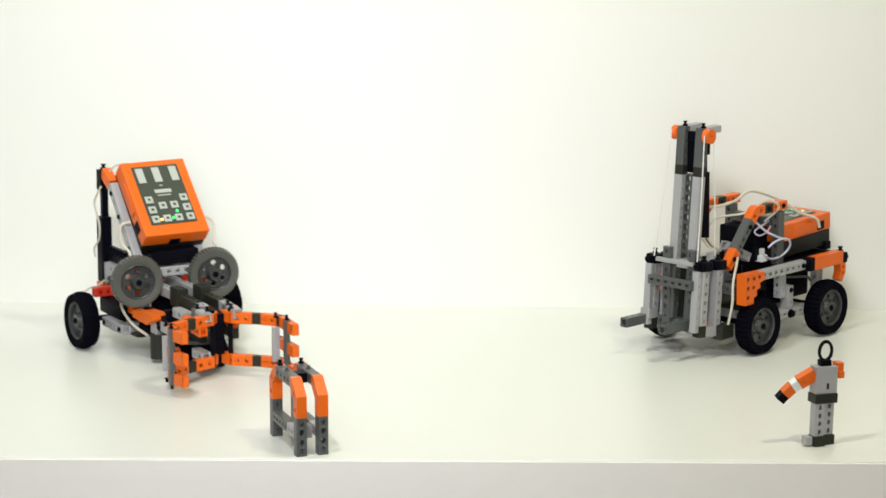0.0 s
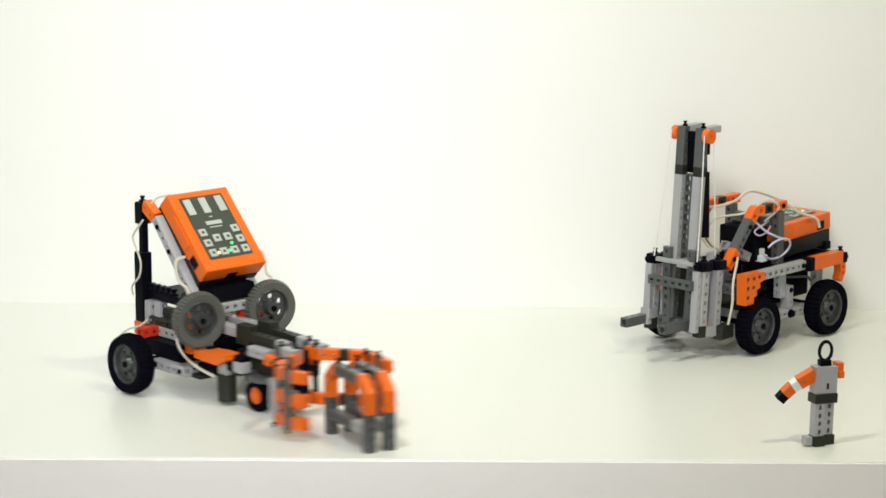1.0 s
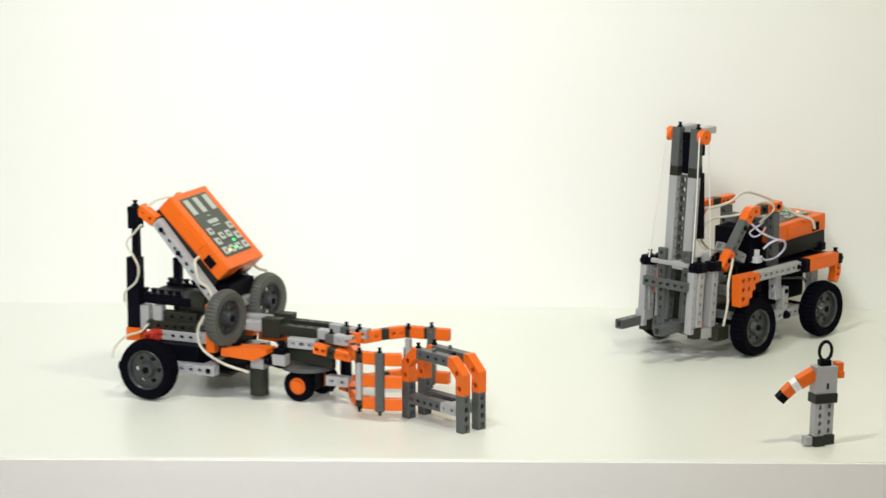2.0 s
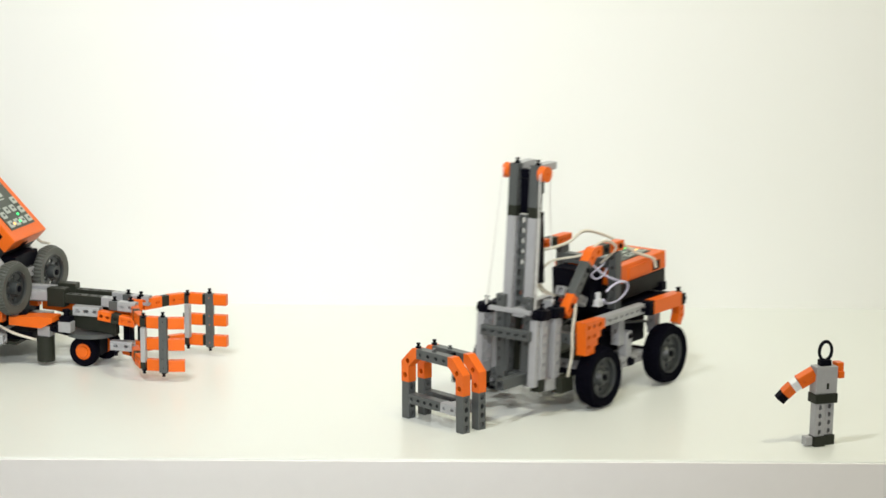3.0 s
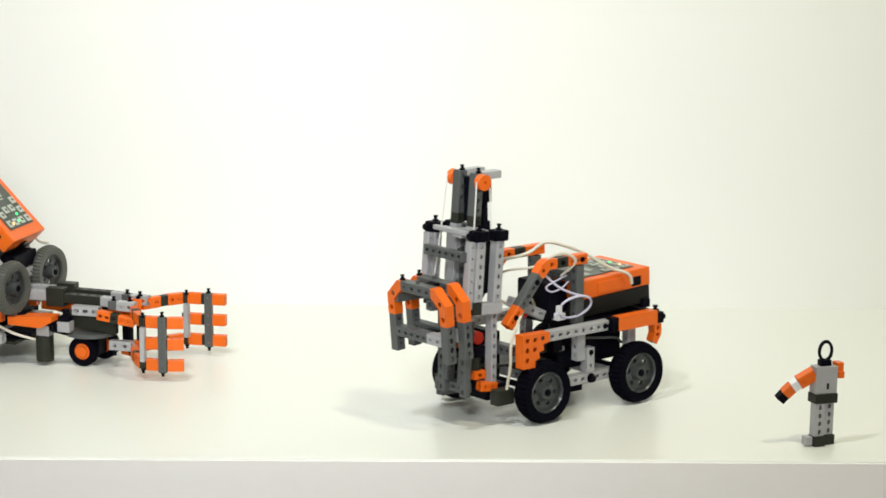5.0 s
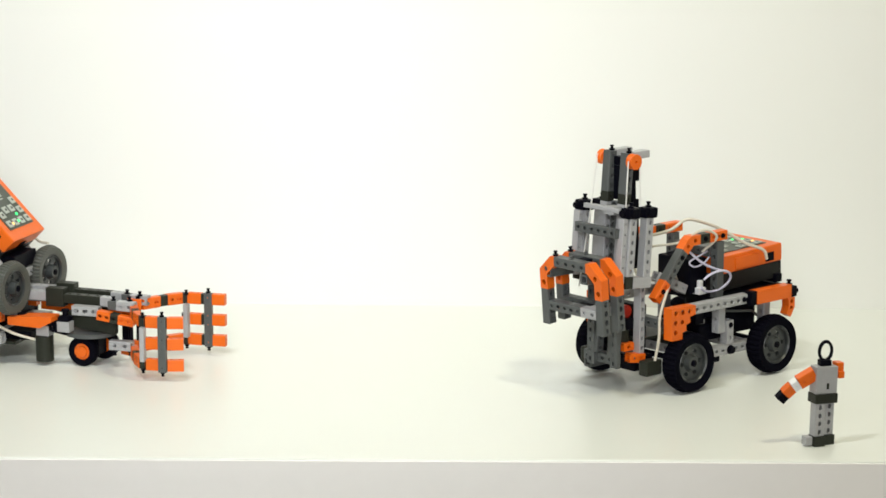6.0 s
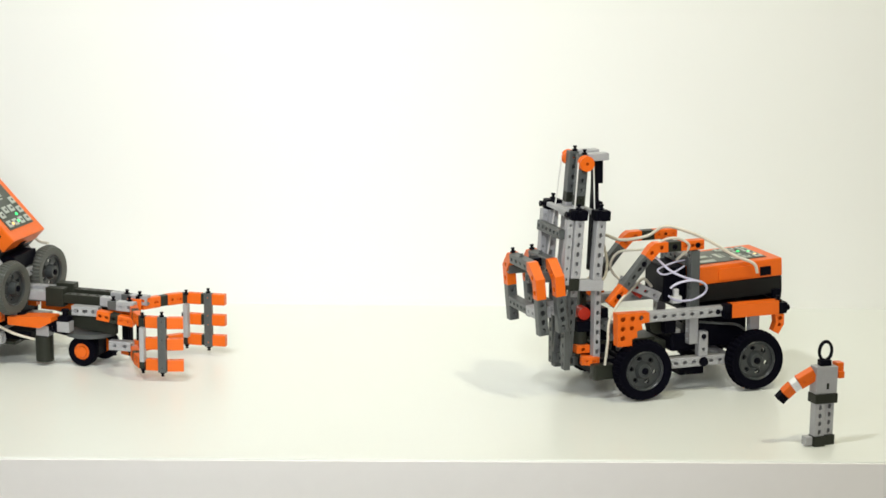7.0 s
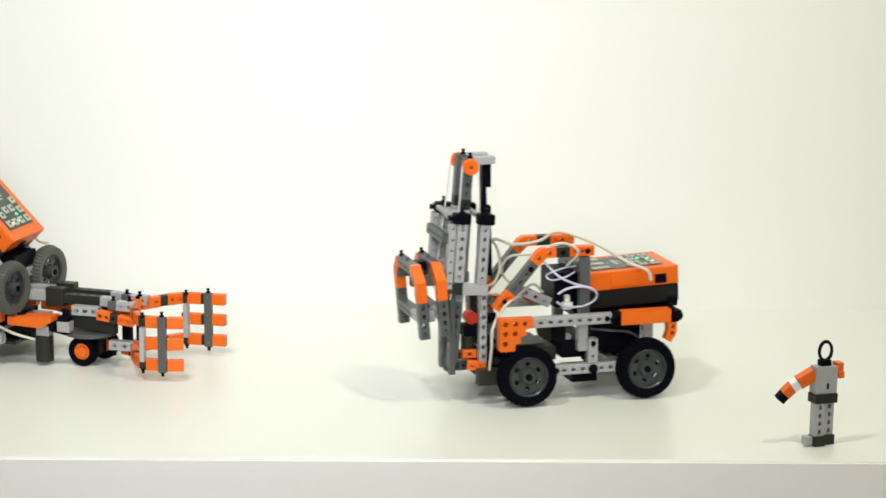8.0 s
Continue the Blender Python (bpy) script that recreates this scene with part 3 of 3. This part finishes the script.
    for y in (-0.0500, -0.1005):
        part("fork", rod((0.056, y, 0.0365), (0.1025, y, 0.0335), (0, 0, 1), hole=0.0018), GREY, car, "grey fork prong")
    part("block", box(0.060, 0.072, -0.104, -0.092, 0.036, 0.047), LIGHT, car)
    for x, z in ((0.0680, 0.1000), (0.0575, 0.0985), (0.0385, 0.0990)):
        part("cross_bar", rod((x, -0.089, z), (x, -0.040, z), (0, 0, 1), w=0.0055, t=0.0045, hole=0.0018), LIGHT, car)
    part("cross_block", box(0.0560, 0.0700, -0.0620, -0.0480, 0.0950, 0.1035), LIGHT, car)
    part("rod", rod((0.0750, -0.092, 0.079), (0.0750, -0.036, 0.079), (1, 0, 0), t=0.006), GREY, car)
    return ob, car, wheels


TRUCK, CARRIAGE, TRUCK_WHEELS = truck()


# ---- gripper robot ----
# Its space: x forward, y to its left, origin under the right driving wheel's outer face.
def claw(parent, s):
    """One three-finger claw about its own pivot; s = 1 curves to +y, -1 to -y."""
    ob = new("claw")
    ob.parent = parent
    # uprights stand on the outer face of one claw and on the inner face of the other
    inner, bar, tip = (0.0600, 0.0608, 0.0745) if s < 0 else (0.0395, 0.0450, 0.0775)
    lx, gx = (0.0340, 0.0550) if s < 0 else (0.0375, 0.0600)
    k = 1.0 if s < 0 else 0.84
    knots = [(x, s * y * k) for x, y in ((-0.010, -0.003), (0.003, 0.004), (0.014, 0.026), (0.019, 0.036), (0.030, 0.0525), (0.037, 0.0560), (0.052, 0.0565), (0.059, 0.0570))]
    knots.append((tip, s * 0.0525 * (1.0 if s < 0 else 0.94)))
    for z in (0.0612, 0.0393, 0.0175):
        pieces = [("finger_root", ORANGE, 0), ("finger", ORANGE, 1), ("joint", DARK, 2), ("finger", ORANGE, 3), ("joint", DARK, 4), ("finger", ORANGE, 5), ("joint", DARK, 6), ("finger", ORANGE, 7)]
        for name, mat, i in pieces[4:] if z == 0.0393 else pieces:
            height, width = (0.0116, 0.0078) if mat == ORANGE else (0.0110, 0.0072)
            if i in (1, 3):  # slots in the upright sides
                bm = rod((*knots[i], z), (*knots[i + 1], z), (1, 0, 0), w=height, t=width, hole=0.0032)
            else:
                bm = rod((*knots[i], z), (*knots[i + 1], z), (0, 0, 1), w=width, t=height, hole=0.0024)
            part(name, bm, mat, ob)
    part("rod", rod((lx, s * inner, 0.021), (lx, s * inner, 0.0560), (1, 0, 0), w=0.0075, t=0.005, hole=0.0012), LIGHT, ob)
    part("rod", rod((gx, s * bar, 0.011), (gx, s * bar, 0.068), (0, 1, 0), w=0.0085, t=0.005, hole=0.0012), GREY, ob)
    for x, y in ((lx, inner), (gx, bar)):
        part("pin", pin((x, s * y, 0.0660 if x < 0.04 else 0.0680), (0, 0, 1), 0.0018, 0.005), BLACK, ob)
        part("pin", pin((x, s * y, 0.0130 if x < 0.04 else 0.0110), (0, 0, -1), 0.0018, 0.004), BLACK, ob)
    return ob


def robot():
    ob = new("toy_robot")
    tagged(ob, "construction-kit gripper robot with tilted orange controller and claws", "toy robot")
    C = 0.080
    wheels = []
    for y, turn in ((0.001, 180), (0.166, 0)):
        w = wheel_parts(ob, "wheel", 0.0303, 0.018, 0.0016, RUBBER, RIMS, 36, "black ribbed rubber tyre")
        wheels.append((w, 0.0, y, turn))
    part("axle", tube(bmesh.new(), (0, 0.018, 0.0303), (0, 0.157, 0.0303), 0.003, seg=10), BLACK, ob)
    for y in (0.036, 0.123):
        w = wheel_parts(ob, "eye_wheel", 0.0282, 0.013, 0.0013, EYES, RIMS, 44, "grey ribbed wheel used as an eye", 1.35)
        w.matrix_local = pose(0.0665, y, 0.0806, 0, 0, -98)
    for y, side in ((0.045, -1), (0.115, 1)):
        top = 0.131 if side < 0 else 0.118
        part("column", box(-0.046, -0.032, y - 0.006, y + 0.006, 0.060, top, 0.0012) if side < 0 else box(-0.034, -0.026, y - 0.004, y + 0.004, 0.060, top, 0.0012), BLACK, ob, "black square column")
        if side < 0:
            part("column", box(-0.0405, -0.0335, y - 0.0035, y + 0.0035, 0.131, 0.164, 0.001), BLACK, ob)
            part("column", box(-0.0435, -0.0315, y - 0.006, y + 0.006, 0.160, 0.182, 0.001), BLACK, ob)
            part("pin", pin((-0.0375, y, 0.182), (0, 0, 1), 0.0026, 0.006), BLACK, ob)
        part("joint", box(-0.047, -0.031, y - 0.007, y + 0.007, 0.047, 0.060), ORANGE, ob)
        part("strut_end", rod((-0.0315, y, 0.180), (-0.0135, y, 0.1690), (0, 1, 0), w=0.012), ORANGE, ob, "orange rod end")
        rods(ob, [(LIGHT, (-0.0125, y, 0.1690), (0.0500, y, 0.0970), (0, 1, 0)),
                  (LIGHT, (-0.010, y, 0.0555), (0.070, y, 0.0555), (0, 1, 0)),
                  (LIGHT, (0.010, y + side * 0.020, 0.0290), (0.062, y + side * 0.020, 0.0290), (0, 1, 0)),
                  (ORANGE, (0.0500, y + side * 0.006, 0.044), (0.0500, y + side * 0.006, 0.092), (1, 0, 0)),
                  (BLACK, (0.070, y, 0.0485), (0.125, y, 0.0385), (0, 1, 0))])
        o = [(0.064, 0.0430), (0.100, 0.0415), (0.1135, 0.0485), (0.1135, 0.0535), (0.098, 0.0535), (0.064, 0.0510)]
        part("side_fairing", prism(o, [], (0, y + side * 0.004 + 0.010, 0), (1, 0, 0), (0, 0, 1), 0.020), ORANGE, ob, "orange tapered side piece")
        rods(ob, [(LIGHT, (0.020, C + side * 0.013, 0.0680), (0.095, C + side * 0.013, 0.0680), (0, 0, 1)),
                  (DARK, (0.112, C + side * 0.013, 0.0670), (0.154, C + side * 0.013, 0.0665), (0, 0, 1)),
                  (LIGHT, (0.154, C + side * 0.013, 0.0665), (0.167, C + side * 0.013, 0.0660), (0, 0, 1))])
        o = [(0.114, 0.055), (0.172, 0.051), (0.172, 0.034), (0.150, 0.036), (0.120, 0.040)]
        part("side_plate", prism(o, [], (0, C + side * 0.018 + 0.004, 0), (1, 0, 0), (0, 0, 1), 0.008), DARK, ob, "charcoal side plate")
        part("link", rod((0.128, C + side * 0.027, 0.0585), (0.157, C + side * 0.025, 0.0580), (0, 1, 0), hole=0.0034), LIGHT, ob)
        part("joint", box(0.093, 0.113, C + side * 0.013 - 0.006, C + side * 0.013 + 0.006, 0.058, 0.0775), DARK, ob)
        part("pin", pin((0.122, C + side * 0.034, 0.050), (0, 0, 1), 0.004, 0.010), BLACK, ob)
        for px, pz in ((-0.0060, 0.1615), (0.0130, 0.1396), (0.0390, 0.1096)):
            part("pin", pin((px, y + side * 0.0049, pz), (0, side, 0), 0.0020, 0.0016), BLACK, ob)
        for px in (0.0150, 0.0550):
            part("pin", pin((px, y + side * 0.0249, 0.029), (0, side, 0), 0.0020, 0.0018), BLACK, ob)
        part("pin", pin((0.0660, y + side * 0.0049, 0.0555), (0, side, 0), 0.0024, 0.003), BLACK, ob)
        part("block", box(0.1150, 0.1290, C + side * 0.034 - 0.006, C + side * 0.034 + 0.006, 0.0365, 0.0475), LIGHT, ob)
        part("block", box(0.1160, 0.1280, C + side * 0.034 - 0.0055, C + side * 0.034 + 0.0055, 0.0477, 0.0530), BLACK, ob)
    # rear body
    part("motor", box(-0.024, 0.030, 0.046, 0.114, 0.050, 0.0585, 0.002), BLACK, ob)
    rods(ob, [(DARK, (-0.026, 0.046, 0.0640), (0.030, 0.046, 0.0640), (0, 1, 0)), (DARK, (-0.026, 0.114, 0.0640), (0.030, 0.114, 0.0640), (0, 1, 0)),
              (DARK, (-0.016, 0.052, 0.0730), (0.028, 0.052, 0.0730), (0, 1, 0)), (LIGHT, (-0.028, 0.046, 0.060), (-0.028, 0.046, 0.083), (1, 0, 0)), (LIGHT, (-0.014, 0.048, 0.069), (-0.014, 0.048, 0.084), (1, 0, 0))])
    part("motor", box(-0.034, 0.022, 0.046, 0.104, 0.0842, 0.0930, 0.002), BLACK, ob, "black motor housing")
    part("motor", tube(bmesh.new(), (0.018, 0.060, 0.088), (0.036, 0.060, 0.088), 0.0125, seg=18), DARK, ob, "", True)
    part("motor", box(-0.016, 0.040, 0.028, 0.142, 0.034, 0.050, 0.002), BLACK, ob)
    for k in range(5):
        part("pin", pin((-0.030 + k * 0.009, 0.050, 0.0925), (0, 0, 1), 0.0034, 0.007), BLACK, ob)
        part("pin", pin((-0.030 + k * 0.009, 0.100, 0.0925), (0, 0, 1), 0.0034, 0.007), BLACK, ob)
    rods(ob, [(RED, (-0.012, 0.020, 0.056), (-0.012, 0.140, 0.056), (1, 0, 0)),
              (LIGHT, (0.050, 0.024, 0.029), (0.050, 0.136, 0.029), (1, 0, 0)),
              (LIGHT, (0.056, 0.040, 0.086), (0.056, 0.120, 0.086), (1, 0, 0)),
              (RED, (0.052, 0.100, 0.062), (0.052, 0.100, 0.081), (0, 1, 0))])
    part("motor", box(0.030, 0.060, 0.058, 0.110, 0.0925, 0.108, 0.002), BLACK, ob)
    part("plate", box(0.010, 0.070, 0.034, 0.126, 0.021, 0.0245), DARK, ob)
    # black filler added to deepen the dark under the chassis
    part("motor", box(-0.010, 0.084, 0.042, 0.118, 0.0250, 0.0338, 0.002), BLACK, ob)
    part("pin", pin((-0.020, 0.004, 0.030), (-1, 0, 0), 0.005, 0.014), BLACK, ob)
    # foot sensor and caster
    part("sensor", tube(bmesh.new(), (0.098, 0.046, 0.0045), (0.098, 0.046, 0.031), 0.0092, 0.0094, 20), DARK, ob, "charcoal round sensor foot", True)
    part("block", box(0.092, 0.106, 0.039, 0.053, 0.0312, 0.0425), LIGHT, ob)
    part("caster_plate", tube(bmesh.new(), (0.140, 0.070, 0.0305), (0.140, 0.070, 0.0345), 0.027, 0.027, 28), GREY, ob, "", True)
    part("caster_fork", box(0.134, 0.152, 0.060, 0.080, 0.010, 0.0305), BLACK, ob)
    for y, side in ((0.0545, -1), (0.0905, 1)):
        cw = new("caster_wheel")
        cw.parent = ob
        cw.location = (0.1380 if side < 0 else 0.1450, y, 0.0156)
        bm = lathe([(0.0085, -0.005), (0.0140, -0.006), (0.0156, -0.0035), (0.0156, 0.0035), (0.0140, 0.006), (0.0085, 0.005)], 26)
        part("tyre", bm, RUBBER, cw, "", True)
        bm = lathe([(0.0012, -0.0045), (0.0086, -0.0045), (0.0086, 0.0045), (0.0012, 0.0045)], 20)
        tube(bm, (0, side * 0.004, 0), (0, side * 0.0062, 0), 0.0062, 0.0055, 14)
        part("hub", bm, ORANGE, cw, "orange hub", True)
    # claw root
    part("claw_root", box(0.174, 0.182, 0.0705, 0.0815, 0.022, 0.064, 0.001), BLACK, ob, "black claw pivot block")
    for y in (0.066, 0.086):
        part("pivot_pin", tube(bmesh.new(), (0.186, y, 0.012), (0.186, y, 0.070), 0.0026, seg=10), BLACK, ob)
    for y in (C - 0.024, C + 0.010):
        part("rod", box(0.1672, 0.177, y - 0.0048, y + 0.0048, 0.0610, 0.0705), GREY, ob)
        part("rod", rod((0.177, y, 0.0655), (0.196, y, 0.0650), (0, 1, 0)), LIGHT, ob)
    rods(ob, [
              (LIGHT, (0.168, C - 0.024, 0.024), (0.192, C - 0.024, 0.024), (0, 1, 0)), (ORANGE, (0.158, C - 0.030, 0.0560), (0.173, C - 0.031, 0.0545), (0, 1, 0)), (DARK, (0.173, C - 0.031, 0.0545), (0.181, C - 0.031, 0.0530), (0, 1, 0)), (ORANGE, (0.181, C - 0.031, 0.0530), (0.197, C - 0.029, 0.0510), (0, 1, 0)), (ORANGE, (0.150, C + 0.018, 0.055), (0.180, C + 0.012, 0.052), (0, 1, 0))])
    for x, y in ((0.172, C - 0.024), (0.188, C - 0.02), (0.172, C + 0.010), (0.188, C + 0.006)):
        part("pin", pin((x, y, 0.0698), (0, 0, 1), 0.0020, 0.005), BLACK, ob)
        part("pin", pin((x, y, 0.018), (0, 0, -1), 0.0022, 0.005), BLACK, ob)
    near, far = claw(ob, -1), claw(ob, 1)
    # tilted controller
    controller(ob, pose(0.0325, 0.0845, 0.1600, 0, 45.5, 0))
    # cables
    cable("cable", [(-0.026, 0.037, 0.166), (-0.033, 0.036, 0.158), (-0.043, 0.036, 0.146), (-0.036, 0.036, 0.134), (-0.030, 0.036, 0.122), (-0.033, 0.036, 0.108), (-0.046, 0.036, 0.096), (-0.048, 0.038, 0.086)], 0.0011, CABLE, ob)
    cable("cable", [(-0.020, 0.036, 0.066), (-0.026, 0.030, 0.059), (-0.040, 0.026, 0.054), (-0.048, 0.018, 0.044), (-0.048, 0.012, 0.034)], 0.0011, CABLE, ob)
    cable("cable", [(0.034, 0.044, 0.137), (0.036, 0.032, 0.134), (0.040, 0.032, 0.116), (0.048, 0.036, 0.108), (0.052, 0.036, 0.092), (0.040, 0.030, 0.070), (0.044, 0.028, 0.050), (0.066, 0.030, 0.036), (0.092, 0.036, 0.028)], 0.0015, CABLE, ob)
    cable("cable", [(0.034, 0.124, 0.137), (0.040, 0.136, 0.130), (0.050, 0.132, 0.112), (0.066, 0.126, 0.110)], 0.0015, CABLE, ob)
    cable("cable", [(-0.026, 0.046, 0.180), (-0.018, 0.050, 0.188), (-0.006, 0.058, 0.192)], 0.0012, CABLE, ob)
    return ob, wheels, near, far


ROBOT, ROBOT_WHEELS, CLAW_NEAR, CLAW_FAR = robot()


# ---- small figure of the same kit ----
def figure():
    bm = bmesh.new()
    mats = [LIGHT, DARK, ORANGE, WHITE, BLACK]

    def add(index, make):
        n = len(bm.faces)
        make()
        bm.faces.ensure_lookup_table()
        for f in bm.faces[n:]:
            f.material_index = index

    for x, y in ((-0.0058, -0.002), (0.0060, 0.002)):
        add(1, lambda: box(x - 0.0055, x + 0.0055, y - 0.0075, y + 0.0055, 0.0, 0.0095, 0.0006, bm))
        add(0, lambda: rod((x, y, 0.0095), (x, y, 0.0400), (0, 1, 0), w=0.0102, pitch=0.0076, bm=bm))
    add(0, lambda: box(-0.0185, -0.0118, -0.006, 0.003, 0.001, 0.009, 0.0006, bm))
    add(1, lambda: box(-0.0116, 0.0116, -0.0076, 0.0076, 0.0400, 0.0490, 0.0008, bm))
    add(0, lambda: box(-0.0110, 0.0110, -0.0065, 0.0065, 0.0490, 0.0745, 0.0008, bm))
    add(1, lambda: box(-0.0002, 0.0022, -0.0070, -0.0060, 0.0535, 0.0590, 0.0002, bm))
    add(4, lambda: box(-0.0055, 0.0055, -0.004, 0.004, 0.0745, 0.0802, 0.001, bm))
    ring = []
    for a in np.linspace(0, 2 * math.pi, 24, endpoint=False):
        ring.append([Vector((0.0005 + (0.0090 + 0.0017 * math.cos(b)) * math.cos(a) * 0.72, 0.0022 * math.sin(b), 0.0880 + (0.0088 + 0.0017 * math.cos(b)) * math.sin(a))) for b in np.linspace(0, 2 * math.pi, 8, endpoint=False)])

    def torus():
        vs = [[bm.verts.new(p) for p in row] for row in ring]
        for i in range(24):
            for j in range(8):
                bm.faces.new((vs[i][j], vs[(i + 1) % 24][j], vs[(i + 1) % 24][(j + 1) % 8], vs[i][(j + 1) % 8]))

    add(4, torus)
    add(2, lambda: rod((-0.0100, 0.0, 0.0680), (-0.0240, 0.004, 0.0590), (0, 1, 0), w=0.0115, t=0.010, hole=0.0012, bm=bm))
    add(3, lambda: rod((-0.0240, 0.004, 0.0590), (-0.0290, 0.006, 0.0550), (0, 1, 0), w=0.0098, t=0.0095, hole=0.001, bm=bm))
    add(2, lambda: rod((-0.0290, 0.006, 0.0550), (-0.0350, 0.009, 0.0480), (0, 1, 0), w=0.0098, t=0.0095, hole=0.001, bm=bm))
    add(4, lambda: rod((-0.0350, 0.009, 0.0480), (-0.0395, 0.011, 0.0420), (0, 1, 0), w=0.009, t=0.009, hole=0.001, bm=bm))
    add(2, lambda: box(0.0114, 0.0185, -0.004, 0.006, 0.0660, 0.0770, 0.0008, bm))
    add(2, lambda: box(0.0125, 0.0185, -0.006, 0.002, 0.0625, 0.0690, 0.0008, bm))
    ob = part("toy_figure", bm, mats, None)
    ob.matrix_world = pose(0.3485, 2.5085, 0.0, 0, 1.6, 22)
    return tagged(ob, "small grey toy figure of kit pieces with an orange arm raised", "toy figure")


figure()


# ---- what moves ----
TRUCK_PATH = [(0.0, 0.3357, 2.8574, 227.1), (1.75, 0.3357, 2.8574, 227.1), (2.0, 0.3300, 2.8510, 227.3), (2.4, 0.2900, 2.8070, 228.8), (2.8, 0.2299, 2.7414, 230.5),
              (3.0, 0.1578, 2.6390, 233.8), (3.2, 0.1155, 2.5938, 221.5), (3.4, 0.0955, 2.5750, 219.8), (4.9, 0.0950, 2.5748, 219.7), (5.2, 0.1300, 2.6030, 220.2),
              (5.8, 0.2274, 2.6781, 221.2), (6.0, 0.2487, 2.6958, 221.5), (6.2, 0.2470, 2.6940, 221.3), (6.5, 0.2302, 2.6812, 219.3), (7.0, 0.1979, 2.6631, 200.8),
              (7.5, 0.1888, 2.6631, 195.0), (7.75, 0.1400, 2.6520, 195.6), (8.0, 0.0837, 2.6383, 196.0)]
LIFT = [(0.0, 0.0), (3.5, 0.0), (3.75, 0.003), (4.0, 0.018), (4.5, 0.066), (4.7, 0.083), (4.75, 0.0845), (8.0, 0.0845)]
ROBOT_PATH = [(0.0, -0.3816, 2.8890, 299.6), (0.2, -0.3464, 2.7985, 297.0), (0.4, -0.3237, 2.7335, 294.6), (0.85, -0.3227, 2.7315, 294.6), (1.0, -0.3089, 2.6973, 311.0),
              (1.1, -0.2877, 2.6766, 329.5), (1.22, -0.2776, 2.6690, 335.5), (1.9, -0.2776, 2.6690, 335.7), (2.3, -0.4000, 2.7330, 338.5), (2.7, -0.5160, 2.8030, 341.8), (8.0, -0.5177, 2.8036, 342.0)]
CLAWS = [(0.0, -8, -12), (0.45, -8, -10), (0.75, 1, -20.5), (1.65, 1, -20.5), (1.9, 4, 0), (8.0, 4, 0)]


def motions():
    def spin(wheels, path):
        """Rolls the wheels by the way that each one has gone."""
        for w, x, y, turn in wheels:
            rows, angle, last = [], 0.0, None
            for t, px, py, yaw in path:
                a = radians(yaw)
                here = Vector((px + math.cos(a) * x - math.sin(a) * y, py + math.sin(a) * x + math.cos(a) * y))
                if last is not None:
                    step = (here - last).dot(Vector((math.cos(a), math.sin(a)))) / 0.0303
                    angle += math.degrees(step)
                last = here
                rows.append((t, Matrix.Translation((x, y, 0.0303)) @ pose(0, 0, 0, 0, angle, 0) @ pose(0, 0, 0, 0, 0, turn)))
            walk(w, rows)

    def fine(path):
        """The path with rows between, so that no wheel turns too far from row to row."""
        out = []
        for a, b in zip(path, path[1:]):
            d = math.hypot(b[1] - a[1], b[2] - a[2]) + abs(radians(b[3] - a[3])) * 0.1
            n = max(1, math.ceil(d / 0.03))
            out += [tuple(p + (q - p) * k / n for p, q in zip(a, b)) for k in range(n)]
        return out + [path[-1]]

    walk(TRUCK, [(t, pose(x, y, 0, 0, 0, a)) for t, x, y, a in TRUCK_PATH])
    tilt = pose(0.052, 0, 0.065) @ pose(0, 0, 0, 0, -4.3, 0) @ pose(-0.052, 0, -0.065)  # the carriage runs along the leaning mast
    walk(CARRIAGE, [(t, pose(0.004 - 0.04 * z, 0, z) @ tilt) for t, z in LIFT])
    spin(TRUCK_WHEELS, fine(TRUCK_PATH))
    walk(ROBOT, [(t, pose(x, y, 0, 0, 0, a)) for t, x, y, a in ROBOT_PATH])
    spin(ROBOT_WHEELS, fine(ROBOT_PATH))
    walk(CLAW_NEAR, [(t, pose(0.186, 0.068, 0, 0, 0, a)) for t, a, b in CLAWS])
    walk(CLAW_FAR, [(t, pose(0.186, 0.084, 0, 0, 0, b)) for t, a, b in CLAWS])

    def on_truck(t, x, y, z, tip=5.0):
        for a, b in zip(TRUCK_PATH, TRUCK_PATH[1:]):
            if a[0] <= t <= b[0]:
                k = (t - a[0]) / (b[0] - a[0])
                px, py, yaw = (p + (q - p) * k for p, q in zip(a[1:], b[1:]))
        return pose(px, py, 0, 0, 0, yaw) @ pose(x, y, z, 0, -tip, 180)

    rows = [(0.0, pose(-0.1330, 2.5080, 0, 0, 0, 20)), (0.48, pose(-0.1330, 2.5080, 0, 0, 0, 20)), (0.72, pose(-0.1380, 2.5120, 0, 0, 0, 16)), (0.85, pose(-0.1380, 2.5120, 0, 0, 0, 16)),
            (1.0, pose(-0.0770, 2.5180, 0, 0, 0, 29)), (1.1, pose(-0.0250, 2.5650, 0, 0, 0, 42)), (1.22, pose(0.0005, 2.5840, 0, 0, 0, 42.5)), (3.1, pose(0.0005, 2.5840, 0, 0, 0, 42.5))]
    rows += [(t, on_truck(t, x - 0.002, y, z, tip)) for t, x, y, z, tip in ((3.4, 0.088, -0.0735, 0, 0), (4.0, 0.088, -0.0735, 0, 0), (4.1, 0.088, -0.0725, 0.009, 5), (4.5, 0.0885, -0.0685, 0.0515, 5), (4.7, 0.0885, -0.0685, 0.068, 5), (4.75, 0.0885, -0.0685, 0.0695, 5), (4.9, 0.0885, -0.0685, 0.0695, 5))]
    rows += [(t, on_truck(t, 0.0865, -0.0685, 0.0695)) for t, *_ in TRUCK_PATH if t > 5]
    walk(BLOCK, rows)


motions()
